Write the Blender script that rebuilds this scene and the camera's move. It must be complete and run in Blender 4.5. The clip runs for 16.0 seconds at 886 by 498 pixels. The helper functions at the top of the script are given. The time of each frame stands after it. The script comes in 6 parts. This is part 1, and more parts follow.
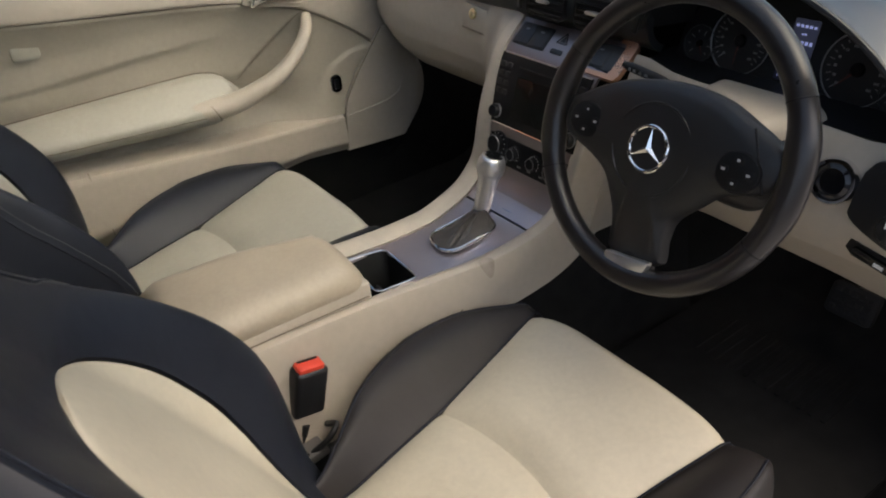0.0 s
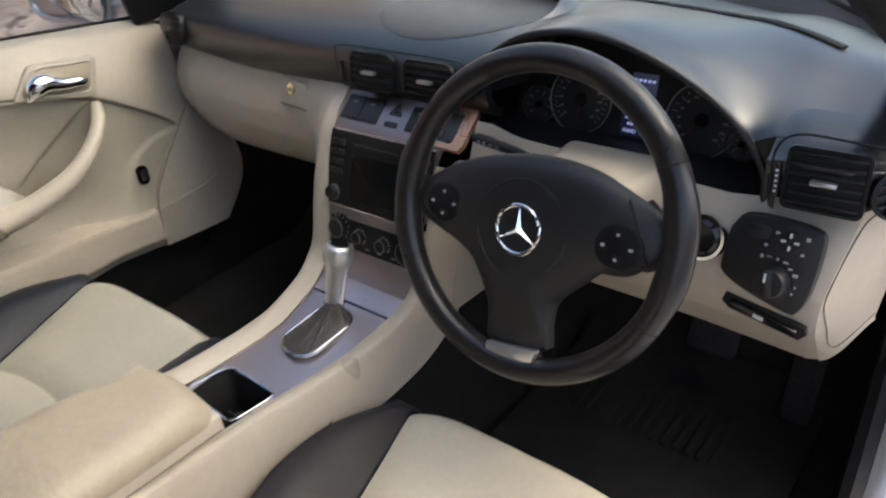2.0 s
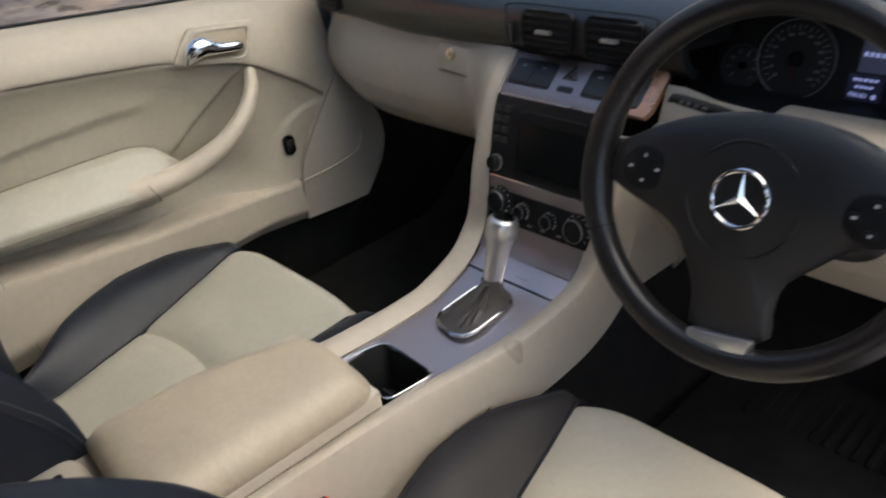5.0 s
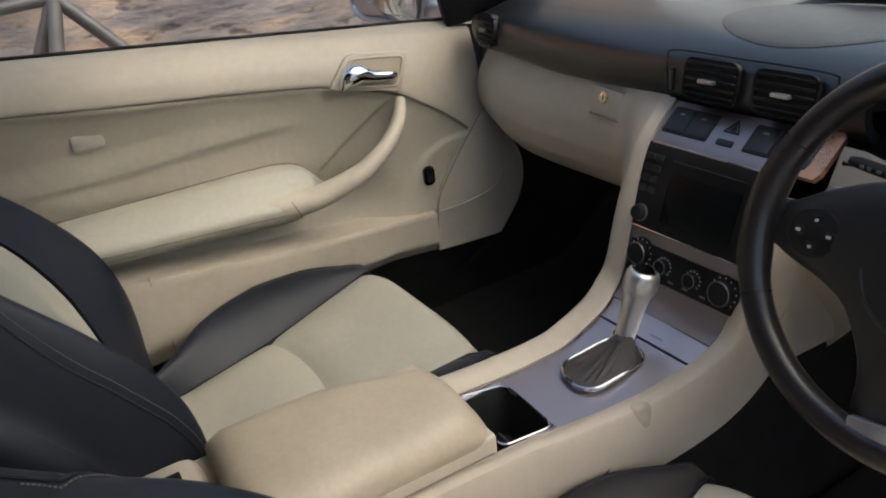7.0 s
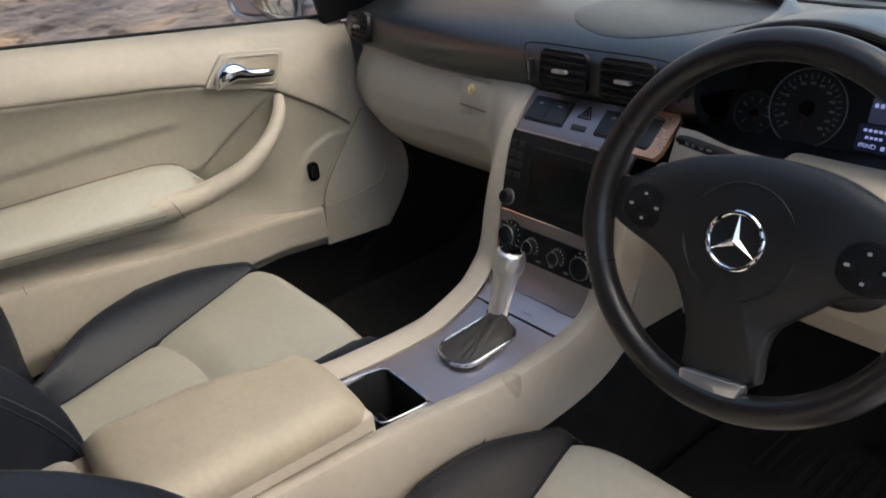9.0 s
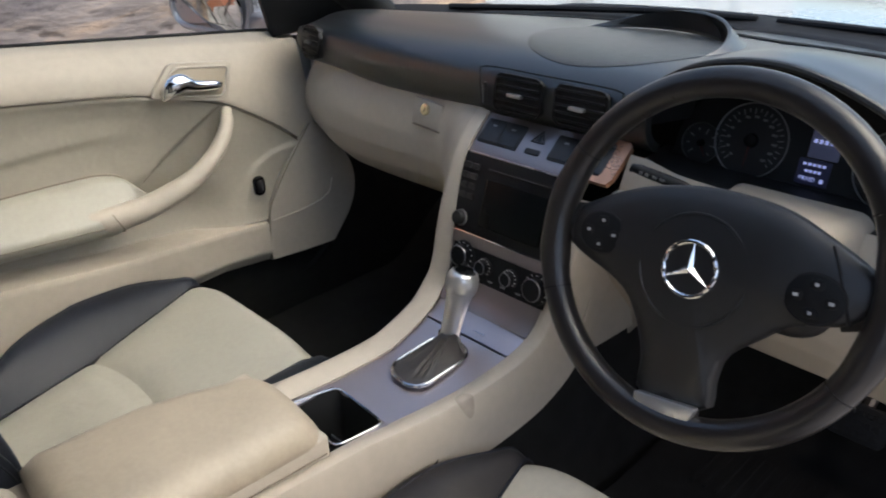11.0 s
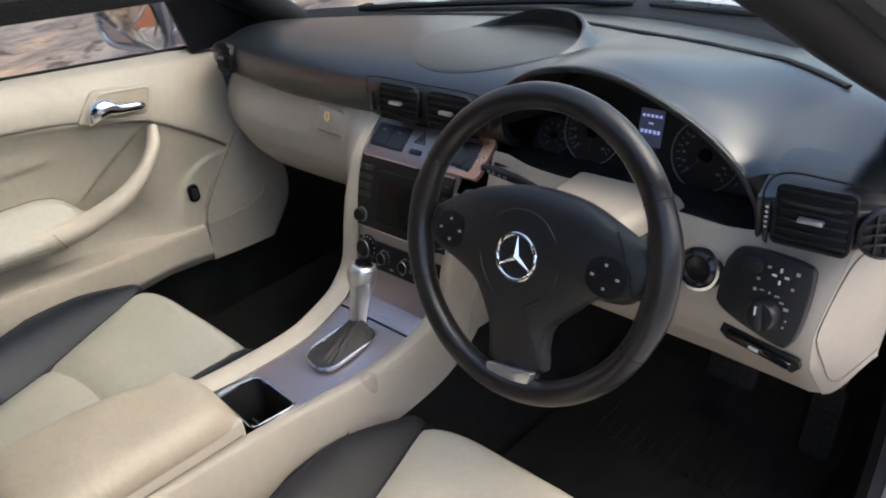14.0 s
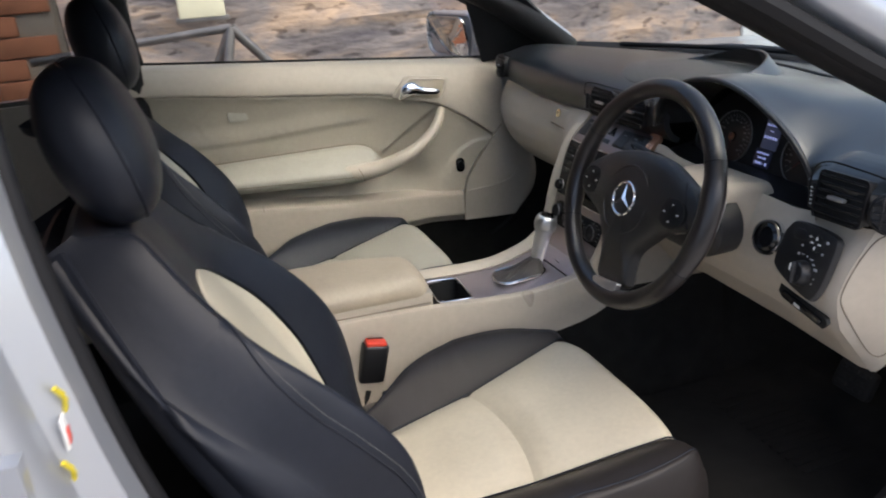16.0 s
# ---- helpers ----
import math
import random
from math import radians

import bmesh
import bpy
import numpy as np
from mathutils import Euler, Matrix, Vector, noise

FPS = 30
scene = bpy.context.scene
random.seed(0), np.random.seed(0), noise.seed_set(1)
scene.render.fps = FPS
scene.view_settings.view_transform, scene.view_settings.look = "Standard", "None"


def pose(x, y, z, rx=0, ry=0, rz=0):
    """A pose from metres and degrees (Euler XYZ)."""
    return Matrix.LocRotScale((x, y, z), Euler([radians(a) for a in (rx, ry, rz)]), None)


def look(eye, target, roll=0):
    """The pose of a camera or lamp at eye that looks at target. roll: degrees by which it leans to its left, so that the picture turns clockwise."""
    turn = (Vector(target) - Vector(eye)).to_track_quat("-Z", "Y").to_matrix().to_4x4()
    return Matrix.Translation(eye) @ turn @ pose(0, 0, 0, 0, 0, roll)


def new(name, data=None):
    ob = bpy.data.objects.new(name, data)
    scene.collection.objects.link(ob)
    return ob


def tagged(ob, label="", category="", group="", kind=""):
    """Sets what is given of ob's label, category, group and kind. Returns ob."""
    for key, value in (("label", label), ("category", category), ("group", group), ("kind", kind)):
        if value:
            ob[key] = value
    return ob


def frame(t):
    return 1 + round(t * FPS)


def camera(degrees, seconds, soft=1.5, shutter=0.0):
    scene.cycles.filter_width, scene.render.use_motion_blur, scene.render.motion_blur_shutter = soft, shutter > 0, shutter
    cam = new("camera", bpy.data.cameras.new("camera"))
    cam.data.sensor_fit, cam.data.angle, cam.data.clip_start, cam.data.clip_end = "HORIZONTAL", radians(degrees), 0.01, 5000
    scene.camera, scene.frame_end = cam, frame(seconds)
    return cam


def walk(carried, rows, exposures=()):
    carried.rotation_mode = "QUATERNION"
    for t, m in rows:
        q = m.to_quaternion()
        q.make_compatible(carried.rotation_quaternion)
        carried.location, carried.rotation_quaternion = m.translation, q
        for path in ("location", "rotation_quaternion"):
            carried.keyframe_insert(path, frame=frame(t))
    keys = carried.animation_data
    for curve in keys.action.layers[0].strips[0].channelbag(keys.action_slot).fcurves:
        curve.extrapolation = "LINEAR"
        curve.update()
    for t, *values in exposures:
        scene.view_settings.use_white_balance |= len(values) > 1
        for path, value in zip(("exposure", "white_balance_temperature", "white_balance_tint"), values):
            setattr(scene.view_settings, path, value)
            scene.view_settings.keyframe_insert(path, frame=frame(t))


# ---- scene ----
cam = camera(60.9, 16.0, 1.9, 0.5)
PATH = [
    (0, (0.902, -0.657, 1.254), (-0.508, 0.264, 0.175), -5.5),
    (0.5, (0.857, -0.646, 1.252), (-0.5, 0.359, 0.18), -4.6),
    (1, (0.825, -0.645, 1.252), (-0.452, 0.463, 0.184), -4.5),
    (1.5, (0.805, -0.628, 1.256), (-0.398, 0.571, 0.199), -4.9),
    (2, (0.776, -0.595, 1.26), (-0.362, 0.696, 0.24), -5.9),
    (2.5, (0.751, -0.56, 1.238), (-0.331, 0.822, 0.28), -6.3),
    (3, (0.739, -0.523, 1.231), (-0.333, 0.894, 0.313), -6.5),
    (3.5, (0.736, -0.534, 1.236), (-0.345, 0.894, 0.346), -6.2),
    (4, (0.716, -0.567, 1.239), (-0.43, 0.765, 0.284), -7.3),
    (4.5, (0.694, -0.597, 1.229), (-0.547, 0.616, 0.236), -8.0),
    (5, (0.661, -0.616, 1.199), (-0.672, 0.489, 0.198), -7.9),
    (5.2, (0.647, -0.612, 1.18), (-0.72, 0.45, 0.178), -7.8),
    (7.3, (0.633, -0.618, 1.189), (-0.936, 0.276, 0.328), -6.0),
    (7.5, (0.647, -0.624, 1.182), (-0.92, 0.279, 0.328), -5.9),
    (8, (0.671, -0.613, 1.172), (-0.849, 0.359, 0.308), -5.8),
    (8.5, (0.692, -0.603, 1.184), (-0.758, 0.444, 0.289), -5.7),
    (8.7, (0.699, -0.597, 1.186), (-0.737, 0.465, 0.286), -5.8),
    (10.8, (0.672, -0.624, 1.2), (-0.666, 0.574, 0.319), -2.5),
    (11, (0.676, -0.62, 1.202), (-0.638, 0.603, 0.318), -2.3),
    (11.5, (0.689, -0.599, 1.204), (-0.568, 0.67, 0.302), -2.7),
    (12, (0.715, -0.578, 1.215), (-0.488, 0.713, 0.274), -4.1),
    (12.5, (0.741, -0.578, 1.232), (-0.417, 0.729, 0.257), -5.1),
    (13, (0.764, -0.595, 1.254), (-0.369, 0.714, 0.253), -6.0),
    (13.5, (0.809, -0.592, 1.257), (-0.381, 0.675, 0.269), -7.3),
    (14, (0.857, -0.58, 1.286), (-0.418, 0.623, 0.324), -6.9),
    (14.5, (0.978, -0.529, 1.263), (-0.464, 0.457, 0.289), -7.4),
    (15, (1.153, -0.513, 1.264), (-0.411, 0.252, 0.28), -7.7),
    (15.5, (1.286, -0.588, 1.28), (-0.395, 0.071, 0.42), -6.7),
    (16, (1.361, -0.658, 1.255), (-0.391, -0.058, 0.501), -4.3),
]
EXPOSURES = [
    (0, 0.86, 6950, 10),
    (0.5, 0.87, 6980, 10),
    (1, 0.98, 7020, 10),
    (1.5, 1.22, 6900, 10),
    (2, 1.3, 6730, 10),
    (2.5, 1.51, 6680, 10),
    (3.5, 1.57, 6620, 10),
    (4, 1.49, 6740, 10),
    (5, 1.05, 6630, 10),
    (7.5, 0.97, 6820, 10),
    (8.5, 1.05, 6750, 10),
    (11, 1.2, 6490, 10),
    (12, 1.3, 6420, 10),
    (13, 1.4, 6580, 10),
    (14, 1.36, 6430, 10),
    (15, 1.06, 6480, 10),
    (16, 1.04, 6450, 10),
]
walk(cam, [(t, look(eye, target, roll)) for t, eye, target, roll in PATH], EXPOSURES)

# ---- light ----
world = bpy.data.worlds.new("sky_world")
scene.world = world
world.use_nodes = True
wn = world.node_tree
sky = wn.nodes.new("ShaderNodeTexSky")
sky.sky_type = "NISHITA"
sky.sun_disc = False
sky.sun_elevation = radians(55)
sky.sun_rotation = radians(59)
sky.air_density, sky.dust_density, sky.ozone_density = 1.0, 3.0, 1.0
wn.links.new(sky.outputs[0], wn.nodes["Background"].inputs["Color"])
wn.nodes["Background"].inputs["Strength"].default_value = 0.15
sun = new("sun", bpy.data.lights.new("sun", "SUN"))
sun.data.energy, sun.data.angle, sun.data.color = 0.95, radians(65), (1.0, 0.90, 0.78)
sun.matrix_world = look((2.5, 1.5, 4.15), (0, 0, 0.0))


# ---- materials ----
def material(name, base, rough=0.5, metal=0.0, vary=0.12, scale=6.0, grain=0.0, grain_scale=900.0, tint=None, coat=0.0, spec=0.5, cells=False, uneven=0.06, dents=0.0):
    """Principled surface with broad stains, fine mottling and a fine relief."""
    m = bpy.data.materials.new(name)
    m.use_nodes = True
    t = m.node_tree
    b = t.nodes["Principled BSDF"]
    coord = t.nodes.new("ShaderNodeTexCoord")
    big = t.nodes.new("ShaderNodeTexNoise")
    big.inputs["Scale"].default_value, big.inputs["Detail"].default_value = scale, 6
    fine = t.nodes.new("ShaderNodeTexNoise")
    fine.inputs["Scale"].default_value, fine.inputs["Detail"].default_value = scale * 22, 4
    for n in (big, fine):
        t.links.new(coord.outputs["Object"], n.inputs["Vector"])
    add = t.nodes.new("ShaderNodeMath")
    add.operation = "MULTIPLY_ADD"
    add.inputs[1].default_value = 0.35
    t.links.new(fine.outputs["Fac"], add.inputs[0])
    t.links.new(big.outputs["Fac"], add.inputs[2])
    ramp = t.nodes.new("ShaderNodeValToRGB")
    ramp.color_ramp.elements[0].position, ramp.color_ramp.elements[1].position = 0.42, 0.95
    dark = [c * (1 - vary) for c in base]
    light = [min(1, c * (1 + vary * 0.6)) for c in (tint or base)]
    ramp.color_ramp.elements[0].color = (*dark, 1)
    ramp.color_ramp.elements[1].color = (*light, 1)
    t.links.new(add.outputs[0], ramp.inputs[0])
    t.links.new(ramp.outputs[0], b.inputs["Base Color"])
    rr = t.nodes.new("ShaderNodeMapRange")
    rr.inputs["From Min"].default_value, rr.inputs["From Max"].default_value = 0.4, 1.0
    rr.inputs["To Min"].default_value, rr.inputs["To Max"].default_value = max(0.02, rough - uneven), min(1, rough + uneven)
    t.links.new(add.outputs[0], rr.inputs["Value"])
    t.links.new(rr.outputs[0], b.inputs["Roughness"])
    b.inputs["Metallic"].default_value = metal
    b.inputs["Specular IOR Level"].default_value = spec
    b.inputs["Coat Weight"].default_value = coat
    if grain:
        if cells:
            g = t.nodes.new("ShaderNodeTexVoronoi")
            g.feature = "SMOOTH_F1"
            out = g.outputs["Distance"]
        else:
            g = t.nodes.new("ShaderNodeTexNoise")
            g.inputs["Detail"].default_value = 3
            out = g.outputs["Fac"]
        g.inputs["Scale"].default_value = grain_scale
        t.links.new(coord.outputs["Object"], g.inputs["Vector"])
        bump = t.nodes.new("ShaderNodeBump")
        bump.inputs["Strength"].default_value, bump.inputs["Distance"].default_value = grain, 0.001
        t.links.new(out, bump.inputs["Height"])
        t.links.new(bump.outputs[0], b.inputs["Normal"])
        if dents:
            soft = t.nodes.new("ShaderNodeTexNoise")
            soft.inputs["Scale"].default_value, soft.inputs["Detail"].default_value, soft.inputs["Distortion"].default_value = 16, 3, 0.8
            t.links.new(coord.outputs["Object"], soft.inputs["Vector"])
            wave = t.nodes.new("ShaderNodeBump")
            wave.inputs["Strength"].default_value, wave.inputs["Distance"].default_value = dents, 0.012
            t.links.new(soft.outputs["Fac"], wave.inputs["Height"])
            t.links.new(wave.outputs[0], bump.inputs["Normal"])
    return m


def glowing(name, colour, strength):
    m = material(name, colour, 0.4)
    b = m.node_tree.nodes["Principled BSDF"]
    b.inputs["Emission Color"].default_value = (*colour, 1)
    b.inputs["Emission Strength"].default_value = strength
    return m


def clear_glass(name, tint=(1, 1, 1)):
    m = bpy.data.materials.new(name)
    m.use_nodes = True
    t = m.node_tree
    b = t.nodes["Principled BSDF"]
    b.inputs["Base Color"].default_value = (*tint, 1)
    b.inputs["Roughness"].default_value = 0.02
    b.inputs["Transmission Weight"].default_value = 1.0
    b.inputs["IOR"].default_value = 1.02
    return m


def streaked(name, a, b_, c_, scale=3.0, stretch=(1, 1, 6), rough=0.8, bump=0.6):
    """Layered, stained masonry with drawn-out bands and dark pits."""
    m = bpy.data.materials.new(name)
    m.use_nodes = True
    t = m.node_tree
    p = t.nodes["Principled BSDF"]
    coord = t.nodes.new("ShaderNodeTexCoord")
    mp = t.nodes.new("ShaderNodeMapping")
    mp.inputs["Scale"].default_value = stretch
    t.links.new(coord.outputs["Object"], mp.inputs["Vector"])
    n1 = t.nodes.new("ShaderNodeTexNoise")
    n1.inputs["Scale"].default_value, n1.inputs["Detail"].default_value, n1.inputs["Roughness"].default_value = scale, 9, 0.62
    n1.inputs["Distortion"].default_value = 0.6
    t.links.new(mp.outputs[0], n1.inputs["Vector"])
    ramp = t.nodes.new("ShaderNodeValToRGB")
    e = ramp.color_ramp.elements
    e[0].position, e[1].position = 0.36, 0.66
    e[0].color, e[1].color = (*a, 1), (*c_, 1)
    mid = e.new(0.5)
    mid.color = (*b_, 1)
    t.links.new(n1.outputs["Fac"], ramp.inputs[0])
    n2 = t.nodes.new("ShaderNodeTexNoise")
    n2.inputs["Scale"].default_value, n2.inputs["Detail"].default_value = scale * 7, 6
    t.links.new(mp.outputs[0], n2.inputs["Vector"])
    r2 = t.nodes.new("ShaderNodeValToRGB")
    r2.color_ramp.elements[0].position, r2.color_ramp.elements[1].position = 0.33, 0.42
    r2.color_ramp.elements[0].color, r2.color_ramp.elements[1].color = (0.25, 0.22, 0.22, 1), (1, 1, 1, 1)
    t.links.new(n2.outputs["Fac"], r2.inputs[0])
    mix = t.nodes.new("ShaderNodeMix")
    mix.data_type, mix.blend_type = "RGBA", "MULTIPLY"
    mix.inputs["Factor"].default_value = 0.8
    t.links.new(ramp.outputs[0], mix.inputs["A"])
    t.links.new(r2.outputs[0], mix.inputs["B"])
    t.links.new(mix.outputs["Result"], p.inputs["Base Color"])
    p.inputs["Roughness"].default_value = rough
    bp = t.nodes.new("ShaderNodeBump")
    bp.inputs["Strength"].default_value, bp.inputs["Distance"].default_value = bump, 0.03
    t.links.new(n2.outputs["Fac"], bp.inputs["Height"])
    t.links.new(bp.outputs[0], p.inputs["Normal"])
    return m


BEIGE = material("beige_plastic", (0.448, 0.394, 0.315), 0.52, vary=0.15, scale=3.4, dents=0.05, grain=0.25, grain_scale=1500, cells=True)
# Passenger-side leathers: the weaker light there is put into their base colour.
BEIGE_LEATHER = material("dimmed_beige_leather", (0.370, 0.350, 0.285), 0.48, vary=0.14, scale=5, dents=0.14, grain=0.16, grain_scale=1200, cells=True)
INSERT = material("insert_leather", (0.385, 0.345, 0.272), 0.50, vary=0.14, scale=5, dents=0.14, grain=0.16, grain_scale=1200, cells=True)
# Same beige leather, lighter and warmer for the sun on the driver's seat.
SUNLIT_LEATHER = material("sunlit_beige_leather", (0.56, 0.503, 0.380), 0.48, vary=0.16, scale=5, dents=0.16, grain=0.16, grain_scale=1200, cells=True)
TAN_LEATHER = material("worn_tan_leather", (0.405, 0.344, 0.256), 0.45, vary=0.18, scale=7, dents=0.2, grain=0.16, grain_scale=1200, cells=True)
DARK_LEATHER = material("dark_leather", (0.0145, 0.0168, 0.024), 0.43, spec=0.25, vary=0.22, scale=5, dents=0.08, uneven=0.03, grain=0.14, grain_scale=1300, cells=True)
RIM_LEATHER = material("worn_rim_leather", (0.0185, 0.016, 0.0155), 0.30, vary=0.15, scale=9, grain=0.04, grain_scale=1400, cells=True, uneven=0.03)
DASH = material("charcoal_dash", (0.0125, 0.0145, 0.0160), 0.31, vary=0.10, scale=4, spec=1.0, uneven=0.02, grain=0.06, grain_scale=1300, cells=True)
BLACK = material("black_plastic", (0.014, 0.014, 0.015), 0.42, vary=0.2, scale=10, grain=0.2, grain_scale=1500)
GLOSS = material("gloss_black", (0.008, 0.008, 0.009), 0.14, vary=0.2, scale=12)
SLOT = material("dark_slot", (0.004, 0.004, 0.004), 0.7)
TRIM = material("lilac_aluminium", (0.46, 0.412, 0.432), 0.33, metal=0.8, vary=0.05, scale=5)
# Same aluminium as the trim, with the stack's dimmer light in its colour.
FASCIA = material("dimmed_lilac_aluminium", (0.30, 0.264, 0.268), 0.34, metal=0.8, vary=0.05, scale=5)
CHROME = material("chrome", (0.85, 0.85, 0.86), 0.09, metal=1.0, vary=0.03)
# Chrome darkened in its colour in place of a dark cabin reflection.
DIMMED_CHROME = material("dimmed_chrome", (0.50, 0.50, 0.51), 0.10, metal=1.0, vary=0.03)
SATIN = material("satin_metal", (0.60, 0.60, 0.60), 0.30, metal=0.85, vary=0.06, scale=20)
# Browner, slightly lighter leather of the driver's cushion bolsters.
BROWN_LEATHER = material("brown_leather", (0.024, 0.0205, 0.0195), 0.45, spec=0.26, vary=0.25, scale=6, dents=0.08, uneven=0.03, grain=0.14, grain_scale=1300, cells=True)
CARPET = material("black_carpet", (0.016, 0.0155, 0.0145), 0.95, vary=0.4, scale=25, grain=1.0, grain_scale=600, spec=0.15)
PEDAL = material("pedal_rubber", (0.030, 0.028, 0.027), 0.7, vary=0.2, spec=0.3, grain=0.2)
RUBBER = material("black_rubber", (0.007, 0.007, 0.008), 0.6, vary=0.2, spec=0.25, grain=0.2)
PAINT = material("silver_paint", (0.41, 0.43, 0.46), 0.30, metal=0.55, vary=0.04, scale=3, coat=0.6)
RED = material("red_button", (0.62, 0.05, 0.025), 0.4, vary=0.1)
WHITE = material("white_marking", (0.75, 0.75, 0.72), 0.5, vary=0.05)
STITCH = material("grey_stitching", (0.13, 0.128, 0.125), 0.7)
BRASS = material("lock_metal", (0.88, 0.78, 0.52), 0.25, metal=0.9, vary=0.05)
SCREEN = material("dark_screen", (0.005, 0.006, 0.006), 0.24, spec=0.12, vary=0.2, scale=9)
RADIO = material("radio_black", (0.009, 0.009, 0.010), 0.5, vary=0.2, scale=10, spec=0.2, grain=0.1, grain_scale=1500)
DISPLAY_BLUE = glowing("display_blue", (0.015, 0.018, 0.05), 0.08)
DISPLAY_GREY = glowing("display_grey", (0.07, 0.08, 0.14), 0.10)
DIGIT = glowing("display_digits", (0.40, 0.46, 0.85), 0.26)
NEEDLE = material("needle_red", (0.07, 0.010, 0.008), 0.4)
MARK = material("grey_marking", (0.20, 0.20, 0.205), 0.5)
SYMBOL = material("switch_marking", (0.42, 0.42, 0.41), 0.5, vary=0.05)
RING = material("dull_ring", (0.20, 0.20, 0.21), 0.40, metal=0.8, vary=0.06, scale=20)
SPOKE_METAL = material("spoke_metal", (0.62, 0.61, 0.60), 0.32, metal=0.9, vary=0.02, scale=3, uneven=0.01)
YELLOW = material("yellow_tag", (0.65, 0.52, 0.03), 0.5)
MIRROR = material("mirror_glass", (0.55, 0.57, 0.58), 0.03, metal=1.0, vary=0.02)
GLASS = clear_glass("clear_glass", (0.90, 0.95, 0.93))
TINTED = clear_glass("tinted_glass", (0.22, 0.24, 0.24))
WALL = streaked("stained_stone", (0.10, 0.087, 0.098), (0.24, 0.20, 0.185), (0.50, 0.345, 0.235), 2.0, (1, 0.8, 2.4))
VENT = material("vent_black", (0.006, 0.006, 0.007), 0.5, vary=0.2, scale=10, spec=0.35)
JOINT = material("beige_joint", (0.20, 0.165, 0.125), 0.7)
GAITER = material("gaiter_leather", (0.044, 0.038, 0.035), 0.5, spec=0.35, vary=0.3, scale=30, grain=0.4, grain_scale=500)
SCUFF = material("brown_scuff", (0.385, 0.33, 0.26), 0.6, vary=0.25, scale=60)
GROUND = streaked("stained_ground", (0.38, 0.355, 0.325), (0.50, 0.47, 0.43), (0.60, 0.565, 0.52), 1.3, (1, 1, 1), 0.85, 0.3)
BRICK = material("terracotta_brick", (0.50, 0.20, 0.11), 0.85, vary=0.3, scale=9, grain=0.6, grain_scale=90)
PALE = material("pale_render", (0.62, 0.64, 0.64), 0.8, vary=0.15, scale=2, grain=0.3, grain_scale=60)
PLAIN = material("grey_render", (0.55, 0.53, 0.50), 0.85, vary=0.2, scale=1.5, grain=0.4, grain_scale=60)
MORTAR = material("mortar", (0.40, 0.33, 0.27), 0.9, vary=0.2, scale=8)
KNOB = material("brushed_knob", (0.60, 0.60, 0.60), 0.30, metal=0.85, vary=0.06, scale=20, uneven=0.02)
# Fascia trim with the orange light on its end put into the colour.
WARM_LIT_TRIM = material("warm_lit_trim", (0.64, 0.33, 0.20), 0.30, metal=0.8, vary=0.1, scale=20)
CREAM = material("cream_paint", (0.70, 0.64, 0.46), 0.6, vary=0.12, scale=8)
STEEL = material("weathered_steel", (0.22, 0.20, 0.19), 0.45, metal=0.6, vary=0.3, scale=15)


# ---- mesh helpers ----
def thing(name, label, category, at=(0, 0, 0), group="", kind=""):
    ob = new(name)
    ob.location = at
    ob.empty_display_size = 0.04
    return tagged(ob, label, category, group, kind)


def part(name, bm, mat, parent=None, label="", sharp=38, at=None):
    """Links a bmesh, given in world places, as one mesh object under a thing or a part."""
    bmesh.ops.recalc_face_normals(bm, faces=bm.faces)
    top = parent
    while top is not None and top.parent is not None:
        top = top.parent
    base = Vector(at) if at is not None else (Vector(top.location) if top is not None else Vector())
    bmesh.ops.translate(bm, verts=bm.verts, vec=-base)
    me = bpy.data.meshes.new(name)
    bm.to_mesh(me)
    bm.free()
    me.materials.append(mat)
    me.polygons.foreach_set("use_smooth", [True] * len(me.polygons))
    me.set_sharp_from_angle(angle=radians(sharp))
    ob = new(name, me)
    ob.parent = parent
    if parent is None:
        ob.location = base
    if label:
        ob["label"] = label
    return ob


def curve(points, n):
    """n points spaced evenly along a smooth line through the given ones."""
    p = [Vector(q) for q in points]
    p = [p[0] * 2 - p[1], *p, p[-1] * 2 - p[-2]]
    fine = []
    for a, b, c, d in zip(p, p[1:], p[2:], p[3:]):
        for k in range(24):
            t = k / 24
            fine.append(0.5 * (2 * b + (c - a) * t + (2 * a - 5 * b + 4 * c - d) * t * t + (3 * b - a - 3 * c + d) * t ** 3))
    fine.append(p[-2])
    run = np.r_[0, np.cumsum([(b - a).length for a, b in zip(fine, fine[1:])])]
    out = []
    for s in np.linspace(0, run[-1], n):
        k = min(int(np.searchsorted(run, s, side="right")) - 1, len(fine) - 2)
        w = (s - run[k]) / max(run[k + 1] - run[k], 1e-9)
        out.append(fine[k].lerp(fine[k + 1], w))
    return out


def along(value, *pairs):
    """Value by straight lines between pairs (at, value)."""
    xs, ys = zip(*sorted(pairs))
    return float(np.interp(value, xs, ys))


def smooth(a, b, x):
    t = min(1.0, max(0.0, (x - a) / (b - a)))
    return t * t * (3 - 2 * t)


CABIN = Vector((0.6, -0.6, 1.2))


